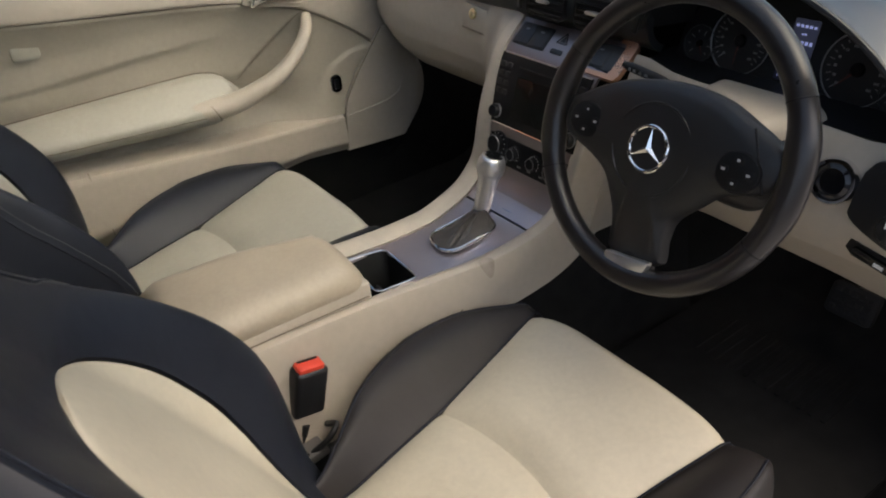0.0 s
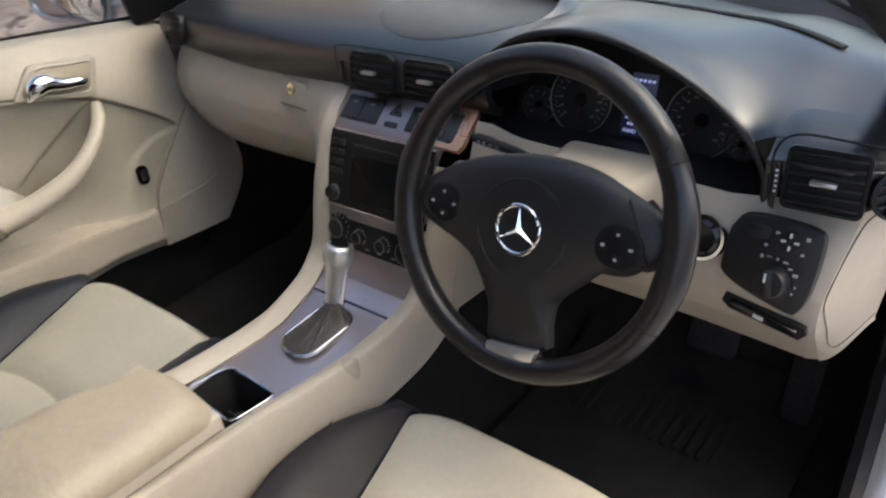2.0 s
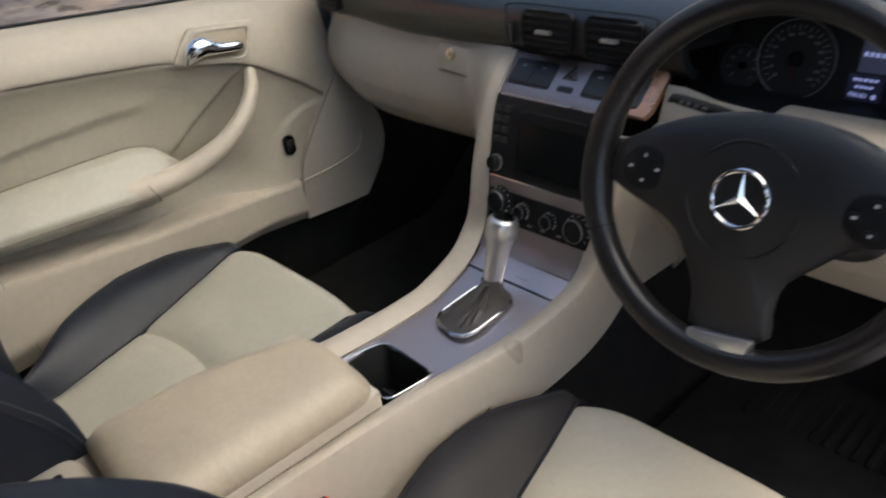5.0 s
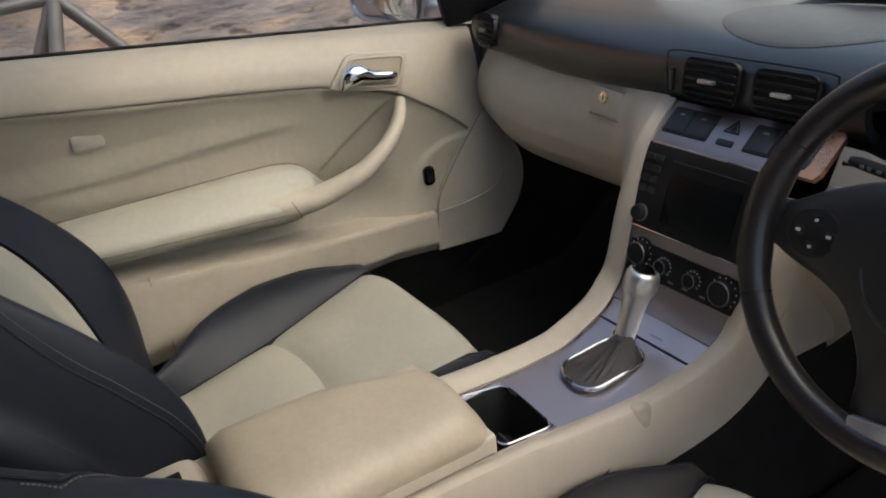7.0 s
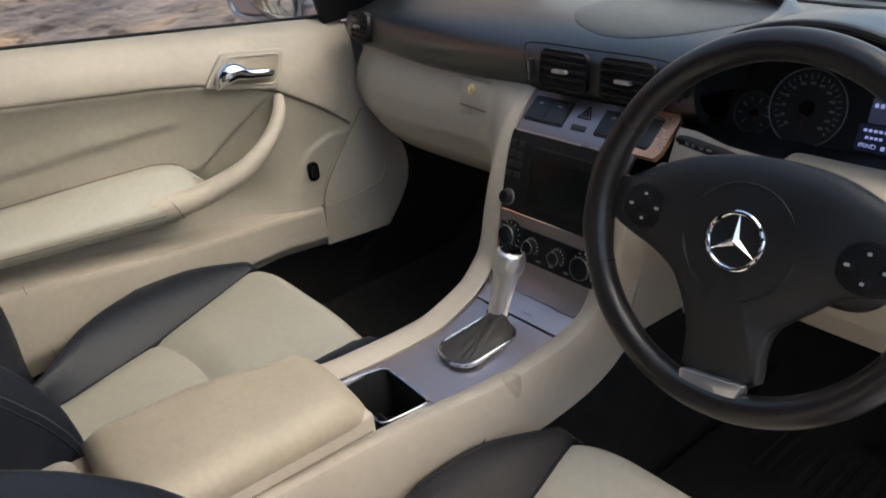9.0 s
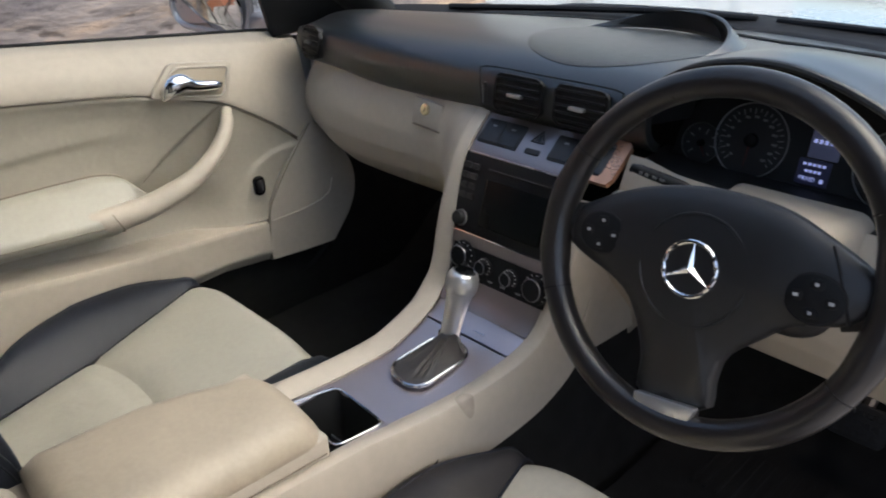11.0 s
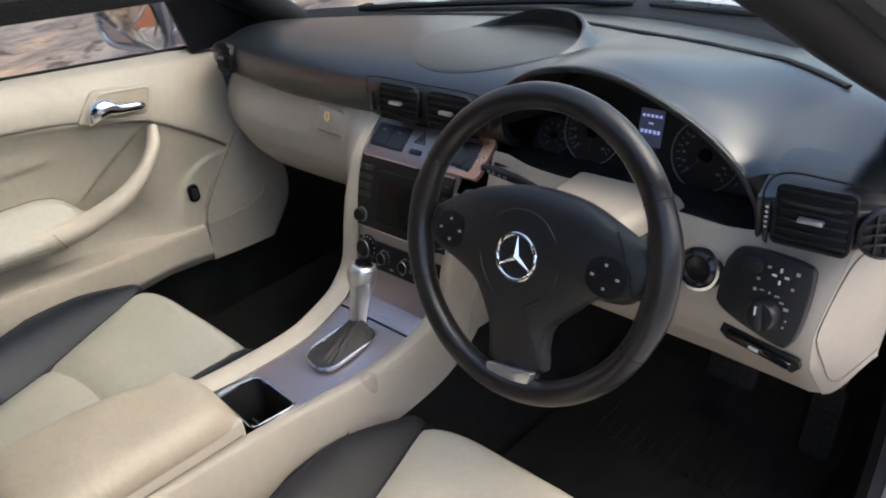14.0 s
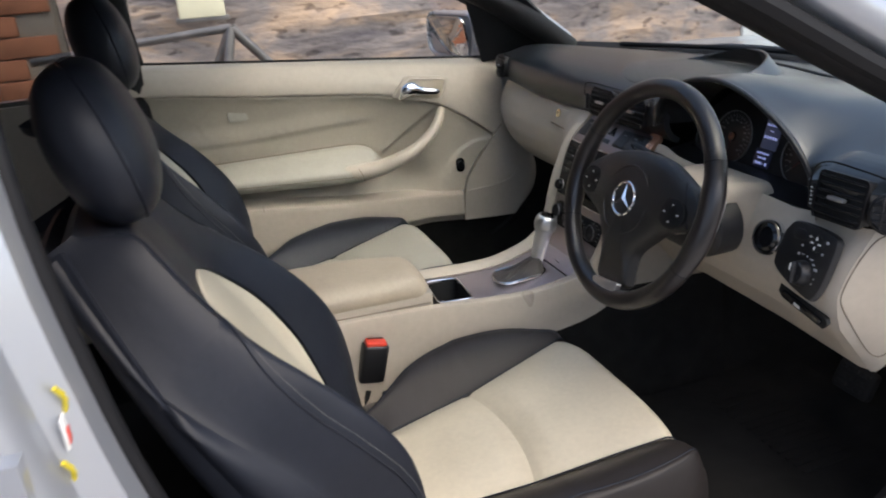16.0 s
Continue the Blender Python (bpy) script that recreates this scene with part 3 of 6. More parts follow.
def passenger_door():
    door = thing("passenger_door", "closed beige passenger door with armrest and curved pull", "door", (-0.68, -0.25, 0.40))

    def upper(u, v):
        y = -0.90 + 1.165 * u
        top = 0.930 + (0.215 - y) * 0.0919
        low = crease(y)
        z = low + (top - low) * v
        x = -0.652 - 0.004 * (1 - v) - 0.045 * v ** 2.2 - 0.022 * smooth(0.90, 1.0, v) - 0.012 * smooth(0.16, 0.245, y)
        x -= 0.010 * (1 - smooth(0, 0.05, v))
        return (x, y, z + 0.004 * smooth(0.85, 0.95, v))

    part("upper_panel", sheet(upper, 90, 26, 0.012), BEIGE, door)

    def insert_depth(y, z):
        """How deep the padded insert lies, with its fold and the raised switch pod."""
        low, top = low_crease(y) - 0.006, crease(y)
        v = min(1, max(0, (z - low) / (top - low)))
        dip = math.sin(math.pi * min(1, v * 1.02)) ** 0.7
        x = -0.660 - 0.033 * dip * (1 - 0.75 * smooth(-0.10, 0.12, y)) + 0.003 * noise.noise(Vector((y * 5, z * 5, 1)))
        x -= 0.034 * (1 - smooth(0.12, 0.50, v)) * (1 - smooth(-0.06, 0.06, y))
        d = (y + 0.112) * 0.593 - (z - 0.702) * 0.804
        x -= 0.011 * smooth(-0.004, 0.003, d) * (1 - smooth(0.035, 0.085, d)) * smooth(-0.13, -0.09, y) * (1 - smooth(0.02, 0.06, y))
        x += 0.005 * smooth(0.790, 0.806, z + 0.006 * math.sin(9 * y)) * (1 - smooth(0.806, 0.850, z)) * (1 - smooth(-0.20, -0.12, y))
        edge = along(z, (0.57, 0.055), (0.604, 0.062), (0.658, 0.085), (0.685, 0.112), (0.704, 0.155), (0.712, 0.20))
        return x + 0.006 * smooth(-0.012, 0.012, y - edge) * (1 - smooth(0.700, 0.716, z))

    def insert(u, v):
        y = -0.90 + 1.14 * u
        top = crease(y)
        low = low_crease(y) - 0.006
        z = low + (top - low) * v
        for _ in range(4):
            y = -0.90 + (0.90 + door_edge(z)) * u
            z = low_crease(y) - 0.006 + (crease(y) - low_crease(y) + 0.006) * v
        return (insert_depth(y, z), y, z)

    part("insert_panel", sheet(insert, 170, 60, 0.010), INSERT, door, "soft beige padded insert")

    def lower(u, v):
        y = -0.90 + 1.008 * u
        top = low_crease(y)
        low = along(y, (-0.9, 0.40), (-0.478, 0.445), (0.0, 0.478), (0.11, 0.468))
        z = top + (low - top) * v
        x = -0.708 + 0.065 * smooth(0.0, 0.12, v) ** 0.6 - 0.02 * smooth(0.75, 1.0, v)
        return (x, y, z)

    part("lower_panel", sheet(lower, 60, 20, 0.010), BEIGE, door)
    part("lower_groove", tube([(-0.644, -0.478 + 0.001 * k, 0.622 - 0.017 * k) for k in range(11)], 0.0008, 6), JOINT, door, "dark panel joint")

    left = curve(((0, 0.243, 0.745), (0, 0.19, 0.682), (0, 0.150, 0.630), (0, 0.120, 0.575), (0, 0.110, 0.467)), 21)
    right = curve(((0, 0.262, 0.742), (0, 0.320, 0.685), (0, 0.362, 0.608), (0, 0.354, 0.528), (0, 0.296, 0.456)), 21)

    def kick(u, v):
        k = v * 20
        i = min(int(k), 19)
        a, b = left[i].lerp(left[i + 1], k - i), right[i].lerp(right[i + 1], k - i)
        p = a.lerp(b, u)
        return (-0.656 + 0.003 * math.sin(math.pi * u) - 0.02 * smooth(0.88, 1, u) ** 2, p.y, p.z)

    part("front_corner", sheet(kick, 20, 30, 0.012), BEIGE, door, "beige lower front corner")
    part("corner_groove", tube([Vector((-0.653, p.y, p.z)) for p in left], 0.0011, 6), JOINT, door, "dark panel joint")
    part("crease_groove", tube([(-0.6605, y, crease(y)) for y in np.linspace(-0.88, 0.232, 90)], 0.0013, 6), JOINT, door, "dark panel joint")
    arc = curve(((-0.641, 0.115, 0.562), (-0.640, 0.20, 0.566), (-0.640, 0.262, 0.580), (-0.650, 0.285, 0.610)), 16)
    part("corner_crease", tube(arc, 0.0022, 6), BEIGE, door)

    def arm(u):
        y = -0.92 + 0.800 * u
        front, low = along(y, (-0.92, 0.735), (-0.507, 0.693), (-0.2, 0.672), (-0.12, 0.680)), along(y, (-0.92, 0.70), (-0.507, 0.668), (-0.2, 0.645), (-0.12, 0.664))
        back = 0.742 - 0.012 * smooth(0.88, 1.0, u)
        tuck = along(u, (0.80, 0.0), (0.90, 0.006), (0.96, 0.022), (1.0, 0.052))
        out = -0.618 - 0.016 * smooth(0.88, 1.0, u)
        ring = [(-0.702 + tuck, y, back), (-0.682 + tuck, y, back + 0.003), (min(-0.660 + tuck, out - 0.006), y, back - 0.006), (out - 0.012, y, front + 0.017), (out - 0.003, y, front + 0.010), (out, y, front + 0.002), (out - 0.002, y, front - 0.010), (out - 0.014, y, low), (-0.690 + tuck, y, low - 0.004)]
        gather = 0.9 * smooth(0.93, 1.0, u) ** 1.5
        return [Vector(q).lerp(Vector((-0.638, y, 0.692)), gather) for q in ring]

    part("armrest", loft([arm(u) for u in np.linspace(0, 1, 60)]), BEIGE_LEATHER, door, "padded beige armrest", sharp=70)
    part("armrest_crease", tube([Vector(arm(u)[0]).lerp(Vector(arm(u)[1]), 0.5) + Vector((0, 0, 0.0016)) for u in np.linspace(0.02, 0.955, 60)], 0.0015, 6), JOINT, door, "dark joint behind the armrest")
    part("armrest_groove", tube([Vector(arm(u)[6]) + Vector((0.0002, 0, 0.004)) for u in np.linspace(0.02, 0.90, 50)], 0.0014, 6), JOINT, door, "dark joint along the armrest")

    pull = curve(((-0.668, -0.290, 0.690), (-0.646, -0.225, 0.676), (-0.628, -0.155, 0.679), (-0.612, -0.100, 0.697), (-0.604, -0.05, 0.719), (-0.607, 0.0, 0.753), (-0.622, 0.036, 0.790), (-0.650, 0.056, 0.815)), 36)
    part("door_pull", tube(pull, [0.008, 0.012, 0.016, 0.020, 0.023, 0.025, 0.025, 0.025] + [0.0245 - 0.0005 * k for k in range(22)] + [0.0135, 0.0130, 0.0125, 0.0120, 0.0115, 0.0105], 16, flat=1.1, up=(1, 0, 0)), BEIGE, door, "curved beige pull handle")
    way = Vector((0.20, 0.93, 0.10)).normalized()
    side_way, lift_way = way.cross(Vector((1, 0, 0))).normalized(), Vector((1, 0, 0))
    part("pull_joint", tube([Vector((-0.6395, -0.200, 0.6725)) + side_way * 0.0256 * math.cos(a) + lift_way * 0.0280 * math.sin(a) + way * 0.008 * math.cos(a) for a in np.linspace(0, 2 * math.pi, 28, endpoint=False)], 0.0013, 6, closed=True), JOINT, door, "dark joint round the pull")
    slit = [(insert_depth(y, z) + 0.0004, y, z) for y, z in zip(np.linspace(-0.112, 0.050, 40), np.linspace(0.702, 0.822, 40))]
    part("pull_recess", tube(slit, 0.0007, 6), JOINT, door, "dark joint behind the pull")

    # handle in its recess
    f = Face((-0.650, 0.002, 0.871), (0, 1, 0), (-0.12, 0, 1))
    shape = round_loop([(-0.090, -0.006), (-0.040, 0.050), (0.086, 0.034), (0.060, -0.040)], 0.013)
    surround = part("handle_surround", plate(shape, f.moved(0, 0, -0.003), 0.005, 0.004), BEIGE, door)
    inner = round_loop([(-0.072, -0.004), (-0.034, 0.040), (0.074, 0.026), (0.052, -0.028)], 0.012)
    # flat plate, browner beige carries the shade of a hollow
    part("handle_recess", plate(inner, f.moved(0, 0, 0.0012), 0.001, 0.0004), material("shaded_recess_beige", (0.34, 0.285, 0.21), 0.6), surround, "beige plate with the shade of the handle bowl in its colour")
    part("recess_rim", tube([f(x, y, 0.0022) for x, y in inner], 0.0024, 8, closed=True, up=f.out), BEIGE, surround)
    grip = curve((f(-0.066, -0.012, 0.004), f(-0.050, 0.006, 0.012), f(-0.032, 0.013, 0.016), f(-0.004, 0.003, 0.014), f(0.048, -0.005, 0.010)), 18)
    part("door_handle", tube(grip, [0.004, 0.009, 0.0135, 0.0168, 0.0188, 0.0192, 0.0184, 0.0168, 0.0150, 0.0134, 0.0120, 0.0112, 0.0106, 0.0102, 0.0099, 0.0096, 0.0088, 0.005], 14, flat=0.85, up=f.out), CHROME, surround, "polished chrome handle")

    g = Face((-0.664, 0.108, 0.640), (0, 1, 0), (0, 0.15, 1))
    switch = part("window_switch", plate(rrect(0.026, 0.042, 0.011), g, 0.008, 0.003), GLOSS, door, "black window switch")
    part("rocker", plate(rrect(0.014, 0.026, 0.005), g.moved(0, 0, 0.008), 0.003, 0.002), BLACK, switch)
    h = Face((-0.6790, -0.502, 0.868), (0, 1, 0), (0, 0, 1))
    part("airbag_mark", plate(rrect(0.05, 0.030, 0.008), h, 0.0022, 0.002), BEIGE_LEATHER, door)
    part("window_seal", tube([(-0.722, -0.92 + 0.029 * k, 0.936 + (0.215 + 0.92 - 0.029 * k) * 0.0919) for k in range(41)], 0.0035, 8), RUBBER, door, "black rubber window seal")
    part("outer_skin", sheet(lambda u, v: (-0.80 + 0.04 * v ** 3, 0.40 - 1.30 * u, 0.35 + 0.55 * v + 0.10 * u * v), 20, 10, 0.01), PAINT, door, "silver outer skin")
    pane = part("window_pane", sheet(lambda u, v: (-0.735 + 0.13 * v ** 1.2, 0.16 - 0.92 * u - 0.22 * v * (1 - u), 0.94 + (0.05 + 0.33 * v) * 1.0 + 0.07 * u * (1 - v) - 0.05), 12, 8, 0.004), GLASS, door, "clear side window")
    pane.visible_shadow = False
    return door


def door_mirror():
    m = thing("door_mirror", "silver door mirror with a dark reflecting glass", "mirror", (-0.86, 0.24, 0.95))
    part("stalk", rbox((-0.785, 0.270, 0.938), (0.14, 0.06, 0.034), 0.014, 3), PAINT, m)
    f = Face((-0.955, 0.212, 0.972), (1, 0.26, 0))
    shape = round_loop([(-0.128, -0.040), (-0.122, 0.078), (0.130, 0.078), (0.134, -0.030), (0.100, -0.078), (-0.090, -0.066)], 0.030)
    rings = [[f(x * k, y * k, -d) for x, y in shape] for d, k in ((0.0, 0.95), (0.006, 1.0), (0.05, 1.0), (0.09, 0.85), (0.115, 0.5))]
    housing = part("housing", loft(rings), PAINT, m, "silver mirror housing")
    part("mirror_rim", tube([f(x * 0.93, y * 0.90, 0.001) for x, y in shape], 0.007, 8, closed=True, up=f.out), PAINT, housing, "silver rim")
    part("mirror_glass", plate([(x * 0.90, y * 0.86) for x, y in shape], Face(f(0, 0, 0.008), (1, 0.14, 0), (0, -0.18, 1)), 0.002, 0.0008), MIRROR, housing, "mirror glass")
    return m


# ---- seats ----
def seat(name, label, twin=False):
    """A bucket seat: front lip of the cushion at y 0, middle at x 0.355."""
    # passenger seat takes the dimmed leather, driver seat the sunlit copy
    hide = BEIGE_LEATHER if twin else SUNLIT_LEATHER
    cx = 0.355
    s = thing(name, label, "seat", (cx, -0.25, 0.28), group="front seats")

    def top(y):
        return along(y, (-0.50, 0.438), (-0.40, 0.440), (-0.24, 0.458), (-0.10, 0.487), (-0.02, 0.503), (0.02, 0.503))

    def inner(y):
        return along(y, (-0.50, 0.105), (-0.43, 0.110), (-0.235, 0.140), (-0.10, 0.164), (0.0, 0.184), (0.03, 0.188))

    def centre(y0, y1, puff):
        def fn(u, v):
            a = 2 * v - 1
            bow = 0.022 * (1 - a * a)
            ya, yb = y0 + (bow if y0 < -0.1 else -0.016 * abs(a) ** 5), y1 + (bow if y1 > -0.3 else 0)
            y = ya + (yb - ya) * u
            w = inner(y) - 0.001
            x = cx + w * a
            edge = (1 - u) * abs(y1 - y0) if y0 > -0.1 else min(u, 1 - u) * abs(y1 - y0)
            z = top(y) + puff * (1 - a ** 4) * smooth(0, 0.05, edge) - 0.0045 * (1 - smooth(0, 0.014, edge)) - 0.0022 * abs(a) ** 8
            z -= 0.060 * smooth(-0.033, 0.036, y + 0.016 * abs(a) ** 5) ** 2.4
            z += 0.0016 * noise.noise(Vector((x * 14, y * 14, 2)))
            return (x, y, z)
        return fn

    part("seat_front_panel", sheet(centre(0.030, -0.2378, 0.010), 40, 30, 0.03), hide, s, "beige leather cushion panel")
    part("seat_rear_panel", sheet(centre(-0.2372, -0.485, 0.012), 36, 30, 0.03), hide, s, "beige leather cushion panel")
    for side in (-1, 1):
        def crest(y, side=side):
            """How far out the raised edge of the bolster lies."""
            if twin and side > 0:
                return along(y, (-0.50, 0.115), (-0.44, 0.128), (-0.40, 0.162), (-0.335, 0.213), (-0.28, 0.243), (-0.22, 0.258), (-0.15, 0.266), (-0.10, 0.266), (-0.05, 0.258), (-0.02, 0.248), (0.022, 0.232))
            if side < 0 or twin:
                return along(y, (-0.50, 0.115), (-0.44, 0.128), (-0.40, 0.162), (-0.335, 0.213), (-0.28, 0.243), (-0.22, 0.256), (-0.15, 0.259), (-0.10, 0.250), (-0.05, 0.226), (-0.02, 0.208), (0.022, 0.196))
            return along(y, (-0.50, 0.215), (-0.40, 0.236), (-0.30, 0.254), (-0.20, 0.262), (-0.10, 0.260), (-0.04, 0.250), (0.0, 0.236), (0.022, 0.220))

        def bolster(u, v, side=side):
            y = 0.018 - 0.496 * u
            i, o = inner(y), (crest(y) + crest(y - 0.02) + crest(y + 0.02)) / 3
            rise = along(y, (-0.50, 0.030), (-0.34, 0.060), (-0.22, 0.056), (-0.12, 0.034), (-0.05, 0.014), (0.0, 0.002), (0.03, 0.0)) + (0.012 * smooth(-0.15, -0.02, y) if side > 0 and not twin else 0.0)
            if twin and side > 0:
                rise += 0.028 * smooth(-0.26, -0.08, y) * (1 - smooth(-0.02, 0.022, y))
            if v < 0.62:
                r = v / 0.62
                w = i + (o - i) * r
                z = top(y) - 0.004 + rise * math.sin(math.pi / 2 * r) ** 1.15 + 0.008 * math.sin(math.pi * r) * smooth(0, 0.2, u)
                fold = 0.0
            else:
                r = (v - 0.62) / 0.38
                w = o + 0.016 * math.sin(math.pi / 2 * min(1, r * 1.6)) - 0.012 * r * r
                z = top(y) - 0.004 + rise - (0.012 * (1 - math.cos(math.pi / 2 * min(1, r * 2.5))) + 0.15 * r ** 1.4)
            z -= 0.060 * smooth(-0.033, 0.022, y) ** 2.4
            return (cx + side * w, y, z)
        part("side_bolster", sheet((lambda u, v, b=bolster: b(u, v)) if side > 0 else (lambda u, v, b=bolster: b(1 - u, v)), 56, 34, 0.012), DARK_LEATHER if twin else BROWN_LEATHER, s, "dark grey leather cushion bolster" if twin else "brownish leather cushion bolster", sharp=70)
        part("bolster_piping", tube([Vector(bolster(u, 0.57)) + Vector((0, 0, 0.0006)) for u in np.linspace(0.05, 0.98, 50)], 0.0016, 6), DARK_LEATHER, s)
        seam = [(cx + side * (inner(y) + 0.0005), y, top(y) + 0.000 - 0.060 * smooth(-0.033, 0.022, y) ** 2.4) for y in np.linspace(0.012, -0.47, 40)]
        part("seam_piping", tube(seam, 0.0016, 6), DARK_LEATHER, s)
    # front face under the lip
    part("seat_front", sheet(lambda u, v: (cx + (2 * u - 1) * 0.20, 0.004 - 0.03 * v - 0.05 * v * v, 0.452 - 0.13 * v), 20, 8, 0.02), DARK_LEATHER, s)
    part("seat_pan", rbox((cx, -0.25, 0.345), (0.42, 0.44, 0.10), 0.03, 3), BLACK, s)
    for side in (-1, 1):
        part("seat_rail", rbox((cx + side * 0.17, -0.24, 0.288), (0.035, 0.50, 0.026), 0.004), STEEL, s, "steel seat rail")
        part("seat_valance", rbox((cx + side * 0.252, -0.26, 0.345), (0.03, 0.42, 0.09), 0.012, 3), BLACK, s)

    # backrest
    def mid(z):
        return -0.445 - 0.543 * (z - 0.44)

    out = Vector((0, 0.879, 0.477))

    def half(z):
        return sum(half_width(z + 0.012 * k) for k in range(-2, 3)) / 5

    def half_width(z):
        return along(z, (0.42, 0.225), (0.52, 0.255), (0.68, 0.268), (0.78, 0.255), (0.86, 0.222), (0.93, 0.180), (0.98, 0.140), (1.0, 0.118))

    def patch(z):
        if z > 0.695:
            return 0.002 + 0.155 * math.sqrt(max(0.0, 1 - ((z - 0.695) / 0.162) ** 2))
        return along(z, (0.42, 0.085), (0.50, 0.095), (0.545, 0.117), (0.59, 0.138), (0.63, 0.151), (0.66, 0.156), (0.695, 0.157))

    def bulge(z):
        return sum(swell(z + 0.012 * k) for k in range(-2, 3)) / 5

    def swell(z):
        return along(z, (0.42, 0.012), (0.456, 0.022), (0.523, 0.062), (0.573, 0.083), (0.62, 0.092), (0.68, 0.086), (0.75, 0.066), (0.82, 0.036), (0.88, 0.018), (1.0, 0.002))

    def face(x, z):
        """The cushioned front of the backrest."""
        h, pw = half(z), patch(z) if z < 0.857 else 0.0
        a = abs(x)
        rise = smooth(max(0.05, pw * 0.72), max(0.14, h * 0.88), a)
        lift = bulge(z) * rise
        lift -= 0.105 * smooth(0.83, 1.0, a / h) ** 1.6
        top_roll = -0.05 * smooth(0.95, 1.0, z) ** 2
        return Vector((cx + x, mid(z), z)) + out * (lift + top_roll)

    def beige(u, v):
        z = 0.445 + 0.4119 * (1 - (1 - u) ** 2)
        w = max(patch(z) - 0.001, 0.0012)
        a = 2 * v - 1
        p = face(w * a, z)
        return p + out * (0.008 * (1 - a ** 4) * smooth(0, 0.06, min(u, 1 - u)) - 0.004)

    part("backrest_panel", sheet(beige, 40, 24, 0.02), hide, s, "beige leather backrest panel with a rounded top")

    def wing(side):
        def fn(u, v):
            z = 0.425 + 0.575 * u
            pw = patch(z) if z < 0.857 else 0.0
            x = pw + (half(z) - pw) * v
            p = face(x, z)
            p.x = cx + side * (p.x - cx)
            return p
        return fn

    for side in (-1, 1):
        w = wing(side)
        part("backrest_bolster", sheet((lambda u, v: w(1 - u, v)) if side > 0 else w, 150, 34, 0.03), DARK_LEATHER, s, "dark grey leather backrest bolster with a stitched edge")
        edge = [w(u, 0.80) + out * 0.0012 for u in np.linspace(0.06, 0.96, 50)]
        part("bolster_seam", tube(edge, 0.0014, 6), DARK_LEATHER, s)
        line = [w(u, 0.775) + out * 0.0008 for u in np.linspace(0.08, 0.80, 130)]
        bm = bmesh.new()
        for a, b in list(zip(line, line[1:]))[::1]:
            tube([a, a.lerp(b, 0.6)], 0.0006, 4, bm=bm)
        part("stitching", bm, STITCH, s, "pale grey stitching")
    # side and back shell
    def shell(u, v):
        z = 0.42 + 0.575 * u
        a = math.pi * v
        h = half(z)
        x = h * 1.0 * math.cos(a)
        back = 0.105 * math.sin(a) ** 0.6 + 0.0
        return Vector((cx + x, mid(z), z)) - out * (0.095 + back * 0.55) * (1 - 0.35 * u) + out * 0.0
    part("backrest_shell", sheet(lambda u, v: shell(u, 1 - v), 30, 24, 0.008), DARK_LEATHER, s, "dark backrest shell")
    for side in (-1, 1):
        def flank(u, v, side=side):
            z = 0.425 + 0.57 * u
            h = half(z)
            a = Vector((cx + side * h, mid(z), z)) + out * (bulge(z) - 0.105)
            b = Vector((cx + side * h, mid(z), z)) - out * 0.095 * (1 - 0.35 * u)
            p = a.lerp(b, v)
            p.x += side * 0.012 * math.sin(math.pi * v)
            return p
        part("backrest_side", sheet((lambda u, v, f=flank: f(u, v)) if side < 0 else (lambda u, v, f=flank: f(1 - u, v)), 30, 10, 0.006), DARK_LEATHER, s, "dark grey leather side of the backrest")

    # headrest
    hc, tilt = Vector((cx, -0.748, 1.060)), radians(16)
    rings = []
    for k in range(19):
        a = math.pi * (k / 18 - 0.5)
        c, d = math.cos(a), math.sin(a)
        ring = []
        for j in range(32):
            t = 2 * math.pi * j / 32
            px = 0.128 * abs(c) ** 0.55 * (abs(math.cos(t)) ** 0.7) * (1 if math.cos(t) > 0 else -1) * (1 - 0.12 * d)
            py = 0.058 * abs(c) ** 0.7 * (abs(math.sin(t)) ** 0.85) * (1 if math.sin(t) > 0 else -1)
            pz = 0.098 * d
            ring.append(hc + Vector((px, py * math.cos(tilt) - pz * math.sin(tilt), pz * math.cos(tilt) + py * math.sin(tilt))))
        rings.append(ring)
    rest = part("headrest", loft(rings), DARK_LEATHER, s, "padded dark leather headrest")

    def round_rest(a, turn, grow):
        """A place on the headrest, turned so far from its side towards its front."""
        c, d, w = math.cos(a), math.sin(a), radians(turn)
        px = 0.128 * abs(c) ** 0.55 * math.cos(w) ** 0.7 * (1 if c > 0 else -1) * (1 - 0.12 * d) * grow
        py = 0.058 * abs(c) ** 0.7 * math.sin(w) ** 0.85
        pz = 0.098 * d * grow
        return hc + Vector((px, py * math.cos(tilt) - pz * math.sin(tilt), pz * math.cos(tilt) + py * math.sin(tilt)))

    around = np.linspace(-math.pi, math.pi, 72, endpoint=False)
    part("headrest_seam", tube([round_rest(a, 24, 1.001) for a in around], 0.0022, 6, closed=True), DARK_LEATHER, rest, "raised seam round the headrest")
    for side in (-1, 1):
        part("headrest_post", tube([(cx + side * 0.06, -0.745, 0.95), (cx + side * 0.06, -0.765, 1.02)], 0.006, 10), CHROME, s, "chrome headrest post")
    return s


